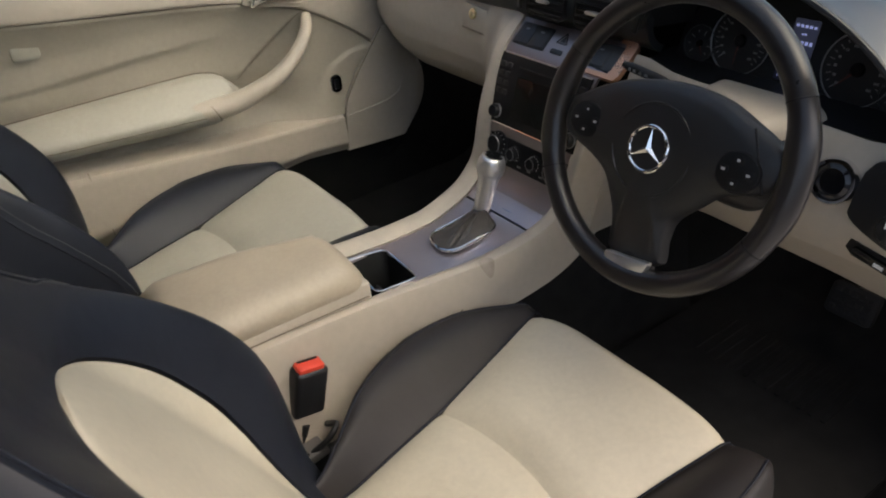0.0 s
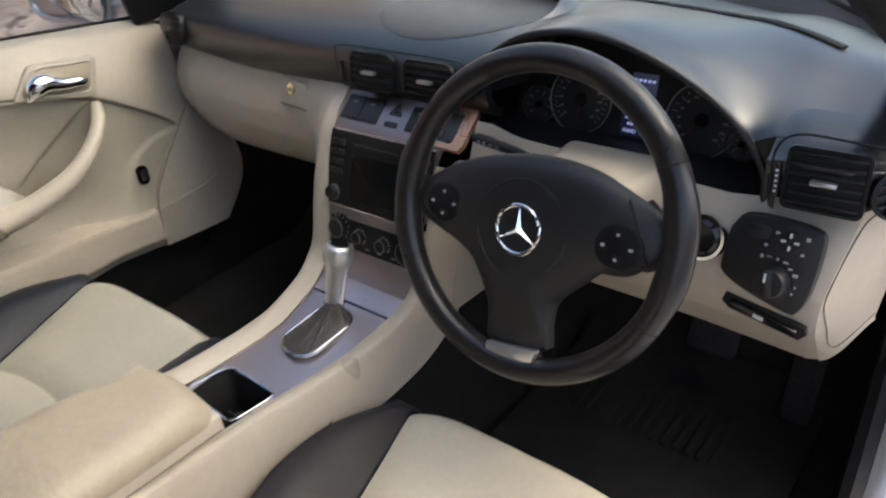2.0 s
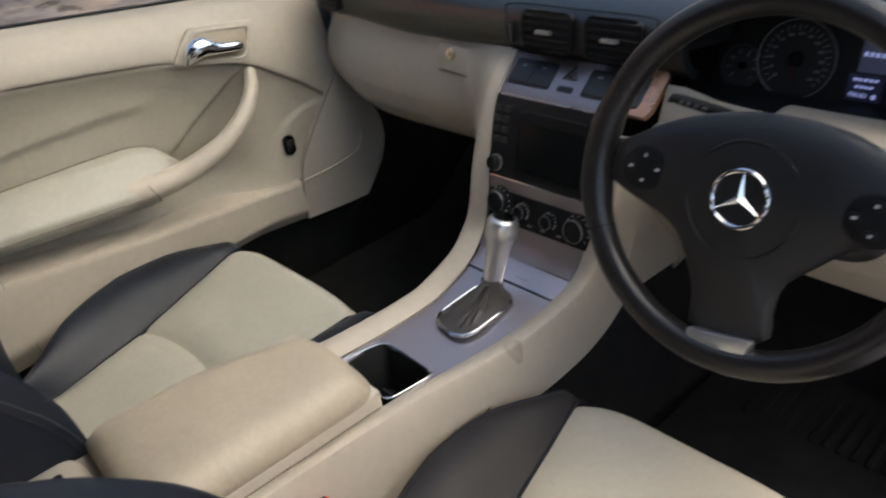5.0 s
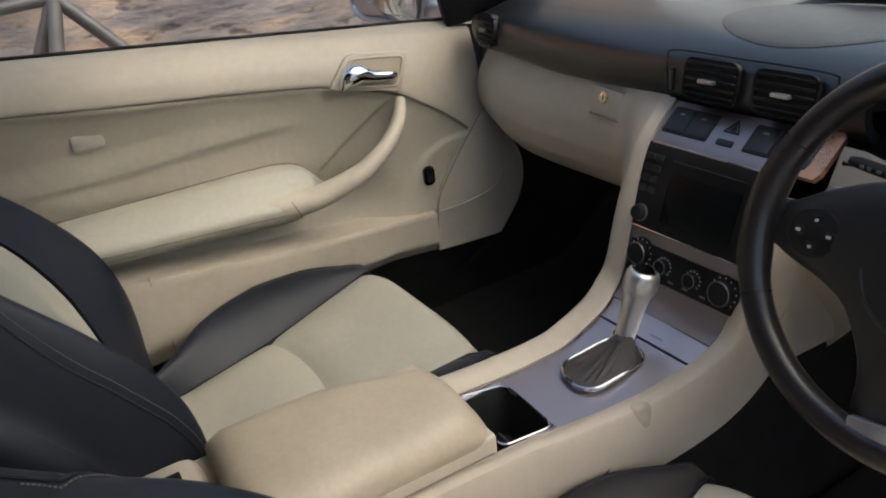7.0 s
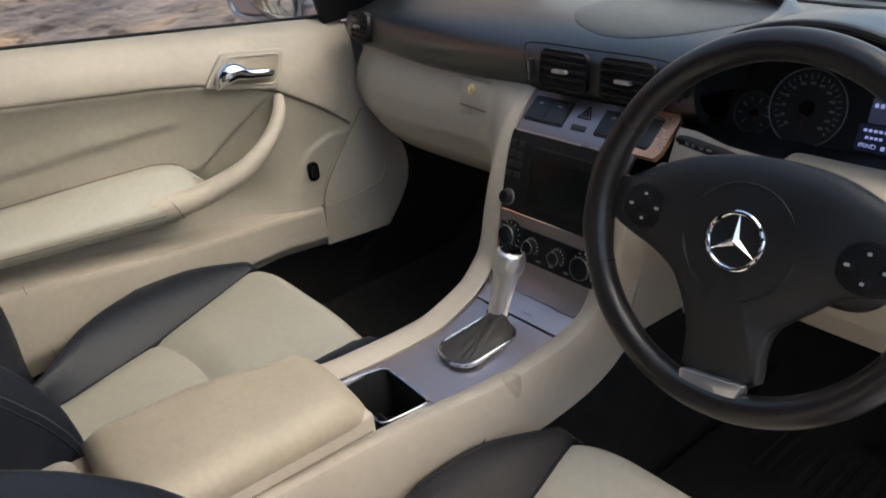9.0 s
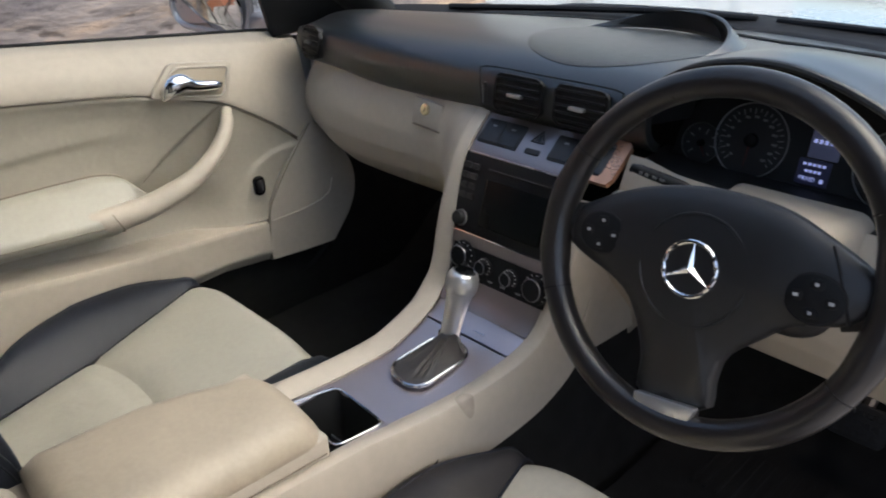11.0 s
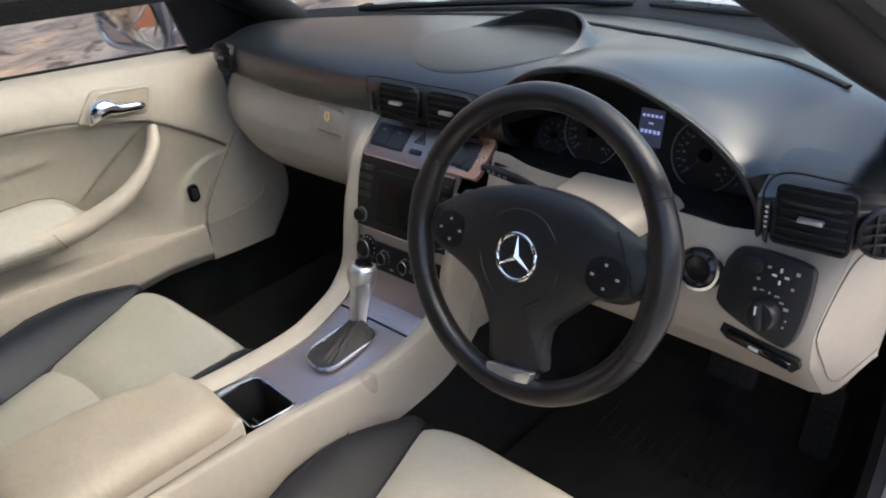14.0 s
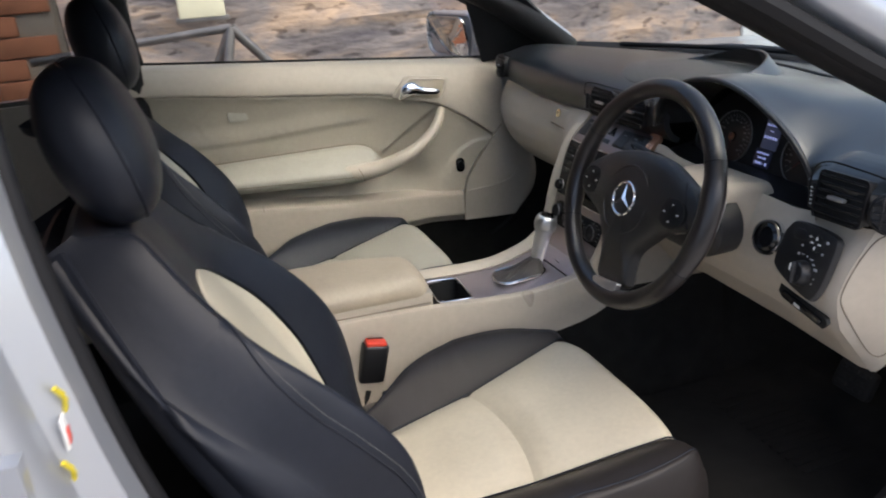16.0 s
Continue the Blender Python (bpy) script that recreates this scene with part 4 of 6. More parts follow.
def belt_buckle():
    b = thing("seat_belt_buckle", "black seat belt buckle with a red release button", "buckle", (0.082, -0.375, 0.42))
    t = pose(0, 0, 0, -12, 6, 0)
    part("case", rbox((0.085, -0.384, 0.499), (0.030, 0.052, 0.086), 0.007, 3, t), BLACK, b)
    button = part("release_button", rbox((0.089, -0.3755, 0.541), (0.023, 0.041, 0.012), 0.003, 2, t), RED, b, "red release button")
    part("buckle_slot", rbox((0.082, -0.374, 0.5478), (0.004, 0.032, 0.0016), 0.0003, 1, t), SLOT, button)
    part("stem", tube([(0.084, -0.400, 0.440), (0.082, -0.42, 0.39), (0.080, -0.44, 0.33)], 0.012, 8, flat=0.6), BLACK, b)
    part("bracket", rbox((0.108, -0.425, 0.405), (0.050, 0.075, 0.014), 0.004, 2, pose(0, 0, 0, 6, -8, 0)), STEEL, b, "grey steel bracket")
    part("bracket_loop", tube(curve(((0.098, -0.372, 0.430), (0.118, -0.364, 0.440), (0.128, -0.385, 0.430), (0.120, -0.41, 0.412)), 12), 0.005, 8), BLACK, b, "black belt loop")
    part("bracket_slot", rbox((0.112, -0.432, 0.4128), (0.026, 0.030, 0.003), 0.001, 1, pose(0, 0, 0, 6, -8, 0)), SLOT, b)
    return b


# ---- centre console ----
SPINE = curve(((0, 0.226, 0.868), (0, 0.176, 0.823), (0, 0.150, 0.765), (0, 0.135, 0.708), (0, 0.120, 0.640), (0, 0.100, 0.606), (0, 0.058, 0.583), (0, -0.02, 0.566), (0, -0.10, 0.562), (0, -0.20, 0.566), (0, -0.32, 0.574), (0, -0.45, 0.580), (0, -0.60, 0.580)), 101)


def spine(s):
    k = min(max(s, 0.0), 1.0) * 100
    i = min(int(k), 99)
    return SPINE[i].lerp(SPINE[i + 1], k - i)


def spine_at(y):
    """Share of the way down the console at which it reaches y."""
    return min(range(101), key=lambda k: abs(SPINE[k].y - y) + (10 if SPINE[k].z > 0.66 else 0)) / 100


STACK_END = spine_at(0.108)


def side_left(s):
    p = spine(s)
    return along(p.y, (-0.60, -0.12), (-0.35, -0.098), (-0.20, -0.080), (-0.03, -0.078), (0.06, -0.092), (0.10, -0.102), (0.23, -0.110))


def side_right(s):
    p = spine(s)
    return along(p.y, (-0.60, 0.04), (-0.20, 0.042), (-0.10, 0.054), (0.05, 0.076), (0.12, 0.086), (0.14, 0.105), (0.23, 0.128))


def console():
    c = thing("centre_console", "beige centre console with lilac aluminium trim and open cup holder", "console", (0, -0.2, 0.30))

    def ribbon(side):
        def fn(u, v):
            s = u if side < 0 else 0.09 + 0.91 * u
            p = spine(s)
            edge = side_left(s) if side < 0 else side_right(s)
            wide = along(p.y, (-0.20, 0.036), (0.0, 0.034), (0.10, 0.032), (0.15, 0.022), (0.23, 0.020)) if side < 0 else along(p.y, (-0.20, 0.028), (0.05, 0.030), (0.23, 0.020))
            proud = 1 - 0.9 * smooth(0.128, 0.165, p.y) if side < 0 else 1.0
            nxt, prv = spine(min(1, s + 0.02)), spine(max(0, s - 0.02))
            way = (prv - nxt).normalized()
            n = Vector((0, -way.z, way.y)) if Vector((0, -way.z, way.y)).z > 0 else Vector((0, way.z, -way.y))
            if v < 0.5:
                a = v / 0.5
                q = Vector((edge + side * wide * a, p.y, p.z)) + n * (proud * 0.007 * math.sin(math.pi * a * 0.7) + 0.002)
            else:
                a = (v - 0.5) / 0.5
                q = Vector((edge + side * (wide + 0.014 * math.sin(a * math.pi / 2)), p.y, p.z)) + n * ((proud * 0.0057 + 0.002) * (1 - a))
                q -= n * along(p.y, (-0.60, 0.20), (-0.30, 0.185), (-0.14, 0.10), (-0.06, 0.0875), (0.23, 0.0875)) * a ** 1.5
                q.x += side * 0.030 * (max(0.0, 0.50 - q.z) / 0.2) ** 1.2
                q.z -= 0.0
            return q
        return fn

    for side in (-1, 1):
        r = ribbon(side)
        part("console_edge", sheet((lambda u, v: r(u, v)) if side < 0 else (lambda u, v: r(1 - u, v)), 80, 30, 0.006), BEIGE, c, "rounded beige edge and side of the console")
    r = ribbon(-1)
    part("edge_joint", tube([Vector(r(0.262, v)) + Vector((0, -0.0006, 0.0003)) for v in np.linspace(0.02, 0.70, 18)], 0.0008, 6), JOINT, c, "fine joint across the console edge")
    # side walls down to the tunnel, carpeted low down
    for side in (-1, 1):
        def reach(y):
            return along(y, (-0.75, 0.36), (-0.30, 0.39), (-0.14, 0.48), (-0.06, 0.517), (0.06, 0.520), (0.2, 0.535))

        def carpet(u, v, side=side):
            y = 0.42 - 1.17 * u
            top = reach(y) + 0.01
            x = side * along(y, (-0.75, 0.104), (-0.2, 0.090 if side > 0 else 0.124), (0.1, 0.106 if side > 0 else 0.130), (0.42, 0.125 if side > 0 else 0.145))
            return (x + side * 0.035 * v ** 1.5, y, top - (top - 0.26) * v)

        part("console_carpet", sheet(carpet, 40, 10, 0.008), CARPET, c, "black carpeted lower side")
    # brown scuffs on the driver's edge
    r = ribbon(1)
    for y, v0, wide, tall in ((-0.045, 0.49, 0.014, 0.17),):
        mid_s = spine_at(y)
        bm = sheet(lambda u, v: Vector(r((mid_s - 0.09) / 0.91 + wide * (0.02 + 0.98 * u) * math.cos(2 * math.pi * v), v0 + tall * (0.02 + 0.98 * u) * math.sin(2 * math.pi * v) * (1.15 - 0.15 * math.cos(4 * math.pi * v)))) + Vector((0.0005, 0, 0.0006)), 6, 28)
        part("scuff", bm, SCUFF, c, "brown scuffed patch")
    # trim
    def trim(s0, s1, lift=0.002):
        def fn(u, v):
            s = s0 + (s1 - s0) * u
            p = spine(s)
            x = side_left(s) + (side_right(s) - side_left(s)) * v
            return (x, p.y, p.z + lift - 0.004 * (2 * v - 1) ** 2 * smooth(0.05, 0.11, p.y))
        return fn

    s_cup, s_seam, s_top = spine_at(-0.146), spine_at(0.054), spine_at(0.112)
    part("trim_panel", sheet(trim(s_seam + 0.0020, s_cup), 24, 16, 0.004), TRIM, c, "satin lilac aluminium trim")
    flap = part("ashtray_lid", sheet(trim(s_top, s_seam - 0.0020), 20, 16, 0.004), TRIM, c, "satin lilac aluminium lid")
    part("lid_mark", rbox((0.010, 0.066, 0.5895), (0.022, 0.0016, 0.0012), 0.0003, 1, pose(0, 0, 0, 20, 0, 0)), CHROME, flap)
    # cup holder
    z = 0.566
    rim = round_loop([(-0.080, -0.214), (-0.062, -0.145), (0.045, -0.150), (0.036, -0.222)], 0.013)
    def cup_ring(k, zz):
        return [Vector((-0.018 + (x + 0.018) * k, -0.184 + (y + 0.184) * k, zz)) for x, y in rim]
    bm = loft([cup_ring(1.0, z), cup_ring(0.94, z - 0.01), cup_ring(0.86, z - 0.075)], caps=False)
    bm.faces.new([bm.verts.new(p) for p in cup_ring(0.86, z - 0.075)])
    cup = part("cup_holder", bm, SLOT, c, "deep black cup holder")
    part("cup_rim", tube(cup_ring(1.0, z + 0.0018), 0.0015, 8, closed=True), CHROME, cup, "thin chrome rim")
    part("cup_divider", rbox((0.012, -0.200, z - 0.03), (0.035, 0.004, 0.03), 0.001), BLACK, cup)
    for x0, x1 in ((-0.082, -0.070), (0.042, 0.052)):
        part("trim_strip", rbox(((x0 + x1) / 2, -0.183, z - 0.001), (x1 - x0, 0.072, 0.004), 0.001), TRIM, c)
    # armrest lid
    def lid(k):
        y = -0.232 - 0.300 * k
        fall = 1 - (1 - min(1, k / 0.16)) ** 2.2
        end = smooth(0.94, 1, k)
        low, topz = 0.575 + 0.010 * k, 0.604 + 0.040 * fall + 0.006 * k - 0.016 * end
        left = -0.098 - 0.045 * smooth(0, 0.6, k) + 0.022 * (1 - fall) ** 2
        right_ = 0.052 - 0.020 * (1 - fall) ** 2
        pts = []
        for j in range(28):
            t = 2 * math.pi * j / 28
            cc, ss = math.cos(t), math.sin(t)
            px = (abs(cc) ** 0.50) * (1 if cc > 0 else -1)
            ph = (abs(ss) ** 0.74) * (1 if ss > 0 else -1)
            zz = (low + topz) / 2 + (topz - low) / 2 * ph
            half_w, mid_x = (right_ - left) / 2, (right_ + left) / 2
            pts.append(Vector((mid_x + px * half_w * (1 - 0.10 * max(0, ph)), y - 0.004 * px, zz)))
        return pts

    part("armrest_lid", loft([lid(k) for k in (0, 0.006, 0.015, 0.03, 0.05, 0.08, 0.12, 0.18, 0.28, 0.4, 0.55, 0.7, 0.85, 0.93, 0.97, 1.0)]), TAN_LEATHER, c, "worn tan leather armrest lid", sharp=70)
    part("lid_joint", tube([Vector((0.0530, y, 0.582 - 0.034 * (y + 0.24))) for y in np.linspace(-0.245, -0.52, 20)], 0.0010, 6), JOINT, c, "dark joint under the lid")
    part("armrest_box", rbox((-0.045, -0.4375, 0.520), (0.192, 0.40, 0.170), 0.006, 3), BEIGE, c)
    rear = part("rear_end", rbox((-0.070, -0.585, 0.575), (0.13, 0.09, 0.10), 0.02, 3), BEIGE, c)
    part("rear_slot", rbox((-0.080, -0.580, 0.6256), (0.045, 0.030, 0.003), 0.002), SLOT, rear)
    # selector
    ring = [Vector((-0.008 + x, -0.018 + y - 0.10 * x, 0.5735 + 0.05 * (y + 0.0))) for x, y in rrect(0.074, 0.118, 0.030, 7)]
    sel = part("selector_gaiter", loft([[Vector((-0.008, -0.018, 0.57)) * (1 - k) + p * k + Vector((0.0, 0.048 * (1 - k) ** 1.0 * 1.0, 0)) * 1.0 + Vector((0, 0, 0.044 * (1 - k) ** 1.4 + 0.010 * math.sin(9 * j) * k * (1 - k))) for j, p in enumerate(ring)] for k in (1.0, 0.9, 0.78, 0.66, 0.54, 0.42, 0.32, 0.22)]), GAITER, c, "creased dark leather gaiter")
    part("gaiter_frame", tube(ring, 0.0034, 8, closed=True), DIMMED_CHROME, sel, "bright chrome frame")
    a, b = Vector((-0.014, 0.030, 0.598)), Vector((0.000, 0.050, 0.697))
    axis = b - a
    n = axis.length
    knob = part("selector_knob", lathe([(0.0, -0.004), (0.0145, -0.004), (0.0148, 0.004), (0.0158, 0.030), (0.0180, 0.058), (0.0198, 0.066), (0.0202, 0.0675), (0.0202, 0.069), (0.0226, 0.071), (0.0242, 0.078), (0.0240, n - 0.016), (0.0228, n - 0.008), (0.0200, n - 0.002), (0.0165, n)], a, axis, 28), KNOB, c, "satin metal selector knob")
    part("knob_ring", lathe([(0.0148, n - 0.001), (0.0168, n - 0.001), (0.0166, n + 0.0016), (0.0150, n + 0.0018)], a, axis, 28), CHROME, knob)
    part("knob_cap", lathe([(0.0, n + 0.0002), (0.0142, n + 0.0002), (0.0138, n + 0.0014), (0.0, n + 0.0020)], a, axis, 28), GLOSS, knob, "black cap on the knob")
    part("knob_collar", lathe([(0.0172, -0.012), (0.0176, -0.006), (0.0168, -0.003), (0.0, -0.003)], a, axis, 24), CHROME, knob)
    return c


# ---- dashboard ----
def push(x):
    """How far the driver's side stands nearer than the passenger's."""
    return -0.040 * smooth(0.10, 0.55, x)


PAD = curve(((0, 0.246, 0.862), (0, 0.232, 0.870), (0, 0.219, 0.884), (0, 0.212, 0.905), (0, 0.216, 0.928), (0, 0.232, 0.947), (0, 0.270, 0.962), (0, 0.34, 0.969), (0, 0.46, 0.966), (0, 0.62, 0.951), (0, 0.78, 0.930)), 61)


def pad(x, k):
    i = min(int(k * 60), 59)
    p = PAD[i].lerp(PAD[i + 1], k * 60 - i)
    y, z = p.y + push(x) * (1 - smooth(0.3, 0.7, p.y)), p.z
    back = 0.76 - 0.30 * (x / 0.7) ** 2
    if y > 0.28:
        y = 0.28 + (y - 0.28) * (back - 0.28) / 0.50
    lift = 0.020 * smooth(0.35, 0.62, -x) * (1 - smooth(0.93, 0.96, z) * (z > 0.9)) * (1 - smooth(0.25, 0.4, y))
    z += lift * 1.0
    z -= 0.026 * smooth(0.44, 0.56, x) * smooth(0.90, 0.945, z) * (1 - smooth(0.27, 0.40, y))
    end = smooth(0.56, 0.655, abs(x + 0.02)) if x < 0 else smooth(0.62, 0.715, x)
    z = z - 0.030 * end ** 2 * smooth(0.90, 0.96, z)
    y = y + 0.035 * end ** 2 * (1 - smooth(0.26, 0.4, y))
    return Vector((x, y, z))


def louvre(parent, face, w, h, n=5, round_left=0.006, tab=0.026):
    """An air outlet with a frame, slats and a bright thumb tab."""
    v = part("air_vent", plate(rrect(w, h, round_left), face.moved(0, 0, -0.018), 0.0185, 0.001), SLOT, parent, "black louvred air vent")
    outer, inner = rrect(w + 0.006, h + 0.006, round_left + 0.002), rrect(w - 0.001, h - 0.001, round_left)
    bm = loft([[face(x, y, -0.004) for x, y in outer], [face(x, y, 0.003) for x, y in outer], [face(x, y, 0.003) for x, y in inner], [face(x, y, -0.010) for x, y in inner]], caps=False)
    part("vent_frame", bm, VENT, v)
    for k in range(n):
        y = -h / 2 + h * (k + 0.5) / n
        part("slat", rbox(face(0, y, 0.000), (w - 0.003, 0.0030, 0.012), 0.001, 1, face.turn() @ pose(0, 0, 0, -22, 0, 0)), VENT, v)
    part("thumb_tab", rbox(face(0, -h / 2 + h * 0.5, 0.008), (tab, 0.0055, 0.010), 0.002, 2, face.turn()), RING if tab < 0.02 else SATIN, v, "bright thumb tab")
    return v


def dashboard():
    d = thing("dashboard", "charcoal and beige dashboard with instrument cowl and air vents", "dashboard", (0, 0.35, 0.60))
    part("dash_pad", sheet(lambda u, v: pad(-0.655 + 0.830 * v, u), 70, 70, 0.012), DASH, d, "charcoal grained dash pad")
    part("dash_pad", sheet(lambda u, v: pad(0.566 + 0.146 * v, 0.25 * u) - Vector((0, 0, 0.004 * (1 - smooth(0.566, 0.59, 0.566 + 0.146 * v)))), 70, 30, 0.012), DASH, d, "charcoal grained dash pad")
    # end caps of the pad
    for x in (-0.655, 0.710):
        bm = bmesh.new()
        ring = [pad(x, k) for k in np.linspace(0, 1, 40)] + [Vector((x, 0.5, 0.85)), Vector((x, 0.30, 0.85))]
        bm.faces.new([bm.verts.new(p) for p in ring])
        part("pad_end", bm, DASH, d)
    def top_height(x, y):
        """Height of the pad over a place of the plan."""
        rows = [pad(x, k) for k in np.linspace(0.11, 1, 50)]
        return float(np.interp(y, [p.y + 0.05 * smooth(0.40, 0.50, x) * (1 - smooth(0.50, 0.575, x)) for p in rows], [p.z for p in rows]))


    # instrument cowl
    arch = curve(((0.160, 0, 0.905), (0.180, 0, 0.956), (0.238, 0, 0.996), (0.312, 0, 1.012), (0.385, 0, 1.004), (0.468, 0, 0.970), (0.528, 0, 0.926), (0.558, 0, 0.880), (0.562, 0, 0.842)), 41)

    arch_x, arch_z = [p.x for p in arch], [p.z for p in arch]

    def cowl(u, v):
        x = 0.160 + 0.548 * u ** 0.95
        back = 0.757 - 0.30 * (x / 0.7) ** 2
        y = 0.198 + (back - 0.198) * v ** 1.2
        base, away = along(y, (0.20, 0.944), (0.42, 0.944), (0.58, 0.932), (0.76, 0.890)), smooth(0.21, 0.60, y)
        crown = along(x - 0.05 * away * smooth(0.40, 0.56, x), *zip(arch_x, arch_z))
        hump = base + (crown - base) * (1 - away) if crown > base else crown + (base - crown) * smooth(0.22, 0.42, y)
        flat_ = top_height(x, y)
        if y < 0.26:
            flat_ -= 0.10 * (1 - smooth(0.198, 0.26, y)) * smooth(0.165, 0.20, x) * (1 - smooth(0.490, 0.535, x))
        soft = 0.010 * smooth(0.20, 0.26, y) * smooth(0.165, 0.24, x) * (1 - smooth(0.50, 0.68, y))
        d_ = hump - flat_
        z = 0.5 * (hump + flat_ + math.sqrt(d_ * d_ + 4 * soft * soft))
        return (x, y, z - 0.002 * (1 - smooth(0, 0.05, v)) - 0.004 * smooth(0.572, 0.60, x) * (1 - smooth(0.25, 0.29, y)) - soft * smooth(0.55, 0.60, x))

    nu, nv = 100, 60
    grid = np.array([[cowl(i / nu, j / nv) for j in range(nv + 1)] for i in range(nu + 1)])
    for _ in range(14):
        z = grid[:, :, 2]
        ease = np.array([[0.5 * smooth(0.204, 0.25, grid[i, j, 1]) for j in range(1, nv)] for i in range(1, nu)])
        mean = (z[:-2, 1:-1] + z[2:, 1:-1] + z[1:-1, :-2] + z[1:-1, 2:]) / 4
        z[1:-1, 1:-1] += ease * (mean - z[1:-1, 1:-1])
    blend = np.array([[0.5 * smooth(0.45, 0.51, grid[i, j, 0]) * (1 - smooth(0.60, 0.66, grid[i, j, 0])) * smooth(0.199, 0.212, grid[i, j, 1]) for j in range(1, nv)] for i in range(1, nu)])
    for _ in range(60):
        z = grid[:, :, 2]
        mean = (z[:-2, 1:-1] + z[2:, 1:-1] + z[1:-1, :-2] + z[1:-1, 2:]) / 4
        z[1:-1, 1:-1] += blend * (mean - z[1:-1, 1:-1])
    hood = part("instrument_cowl", sheet(lambda u, v: grid[int(round((1 - u) * nu)), int(round(v * nv))], nu, nv, 0.005), DASH, d, "charcoal hood over the instruments")
    flat_grid = grid.reshape(-1, 3)

    def cheek_wall(u, v):
        """The upright flank between the cowl's lip and the vent beside it."""
        x = 0.505 + 0.071 * u
        low = along(x, *zip(arch_x, arch_z)) - 0.002 if x < 0.561 else 0.842
        high = float(np.interp(x, grid[:, 0, 0], grid[:, 0, 2]))
        high = max(high, low + 0.001)
        return (x, 0.1985 - 0.012 * smooth(0.56, 0.576, x) * smooth(0, 0.3, 1 - v), low + (high - low) * v)

    part("cowl_flank", sheet(cheek_wall, 24, 14), DASH, hood, "charcoal flank beside the air vent")

    def on_top(p):
        if p.x < 0.165:
            return Vector((p.x, p.y, top_height(p.x, p.y) + 0.0016))
        near = flat_grid[np.argmin((flat_grid[:, 0] - p.x) ** 2 + (flat_grid[:, 1] - p.y) ** 2)]
        return Vector((p.x, p.y, near[2] + 0.0018))

    slot = curve(((-0.45, 0.545, 0), (-0.2, 0.63, 0), (0.06, 0.612, 0), (0.36, 0.508, 0), (0.575, 0.40, 0)), 40)
    part("defroster_slot", tube([on_top(p) for p in slot], 0.0058, 8, flat=0.45), SLOT, d, "long dark defroster slot")
    part("cowl_lip", tube([Vector((p.x, 0.197, p.z - 0.003)) for p in arch], 0.0045, 8), BLACK, hood)
    lower = [Vector((p.x, 0, along(p.x, (0.16, 0.848), (0.28, 0.836), (0.41, 0.836), (0.562, 0.834)))) for p in arch]

    def tunnel(u, v):
        p = arch[min(int(round(u * 40)), 40)]
        c = Vector((0.362, 0, 0.905))
        q = Vector((p.x, 0, p.z)).lerp(c, 0.16 * v)
        return (q.x, 0.200 + 0.085 * v, q.z)

    part("cowl_lining", sheet(tunnel, 40, 8, 0.003), BLACK, hood, "black lining of the cowl")
    part("cluster_sill", sheet(lambda u, v: (0.160 + 0.404 * u, 0.203 + 0.09 * v, 0.848 - 0.004 * u + 0.010 * v), 20, 6, 0.006), BLACK, hood)

    # instruments
    f = Face((0.360, 0.284, 0.900), (1, 0, 0), (0, 0.28, 1))
    shape = [(-0.178, -0.048), (-0.168, 0.008), (-0.115, 0.062), (-0.045, 0.084), (0.02, 0.078), (0.10, 0.052), (0.158, 0.006), (0.172, -0.050)]
    cl = part("instrument_panel", plate([(p.x, p.y) for p in curve([(x, y, 0) for x, y in shape], 40)], f, 0.002, 0.001), SLOT, d, "black instrument cluster with round dials")
    for x, y, r, ticks, needle in ((-0.076, -0.008, 0.046, 26, -92), (0.094, -0.010, 0.046, 20, -130), (-0.140, -0.024, 0.026, 8, -60), (0.148, -0.030, 0.020, 8, -70)):
        g = f.moved(x, y, 0.002)
        dial = part("dial", lathe([(0, 0.0), (r, 0.0), (r, 0.0015), (0, 0.0016)], g.at, g.out, 40), BLACK, cl, "dark dial with grey markings")
        part("dial_ring", lathe([(r, -0.001), (r + 0.0012, 0.003), (r + 0.0006, 0.0042), (r - 0.0004, 0.003), (r - 0.0004, 0.0005)], g.at, g.out, 44), MARK if r > 0.04 else BLACK, dial)
        bm = bmesh.new()
        for k in range(ticks):
            a = radians(225 - 270 * k / (ticks - 1))
            long = 0.007 if k % 2 == 0 else 0.004
            q = g.moved((r - 0.006 - long / 2) * math.cos(a), (r - 0.006 - long / 2) * math.sin(a), 0.0018)
            rbox(q.at, (long, 0.0013, 0.0006), 0, turn=g.turn() @ pose(0, 0, 0, 0, 0, math.degrees(a)), bm=bm)
        if r > 0.04:
            for k in range(13):
                a = radians(225 - 270 * k / 12)
                for j in (-1, 0, 1) if k > 4 else (-0.5, 0.5):
                    rbox(g((r - 0.0165) * math.cos(a) + 0.0022 * j, (r - 0.0165) * math.sin(a), 0.0019), (0.0016, 0.0032, 0.0006), 0, turn=g.turn(), bm=bm)
        part("markings", bm, MARK, dial)
        a = radians(needle)
        part("needle", tube([g(0, 0, 0.004), g(r * 0.72 * math.cos(a), r * 0.72 * math.sin(a), 0.004)], [0.0018, 0.0006], 6), NEEDLE, dial, "red needle")
        part("needle_hub", lathe([(0.0, 0.0015), (r * 0.2, 0.0015), (r * 0.17, 0.006), (0, 0.006)], g.at, g.out, 20), GLOSS, dial)
    g = f.moved(0.010, 0.004, 0.0025)
    grey = part("trip_display", plate(rrect(0.035, 0.050, 0.002), g.moved(0.002, 0.008, 0), 0.001, 0.0003), DISPLAY_GREY, cl, "grey lit trip display")
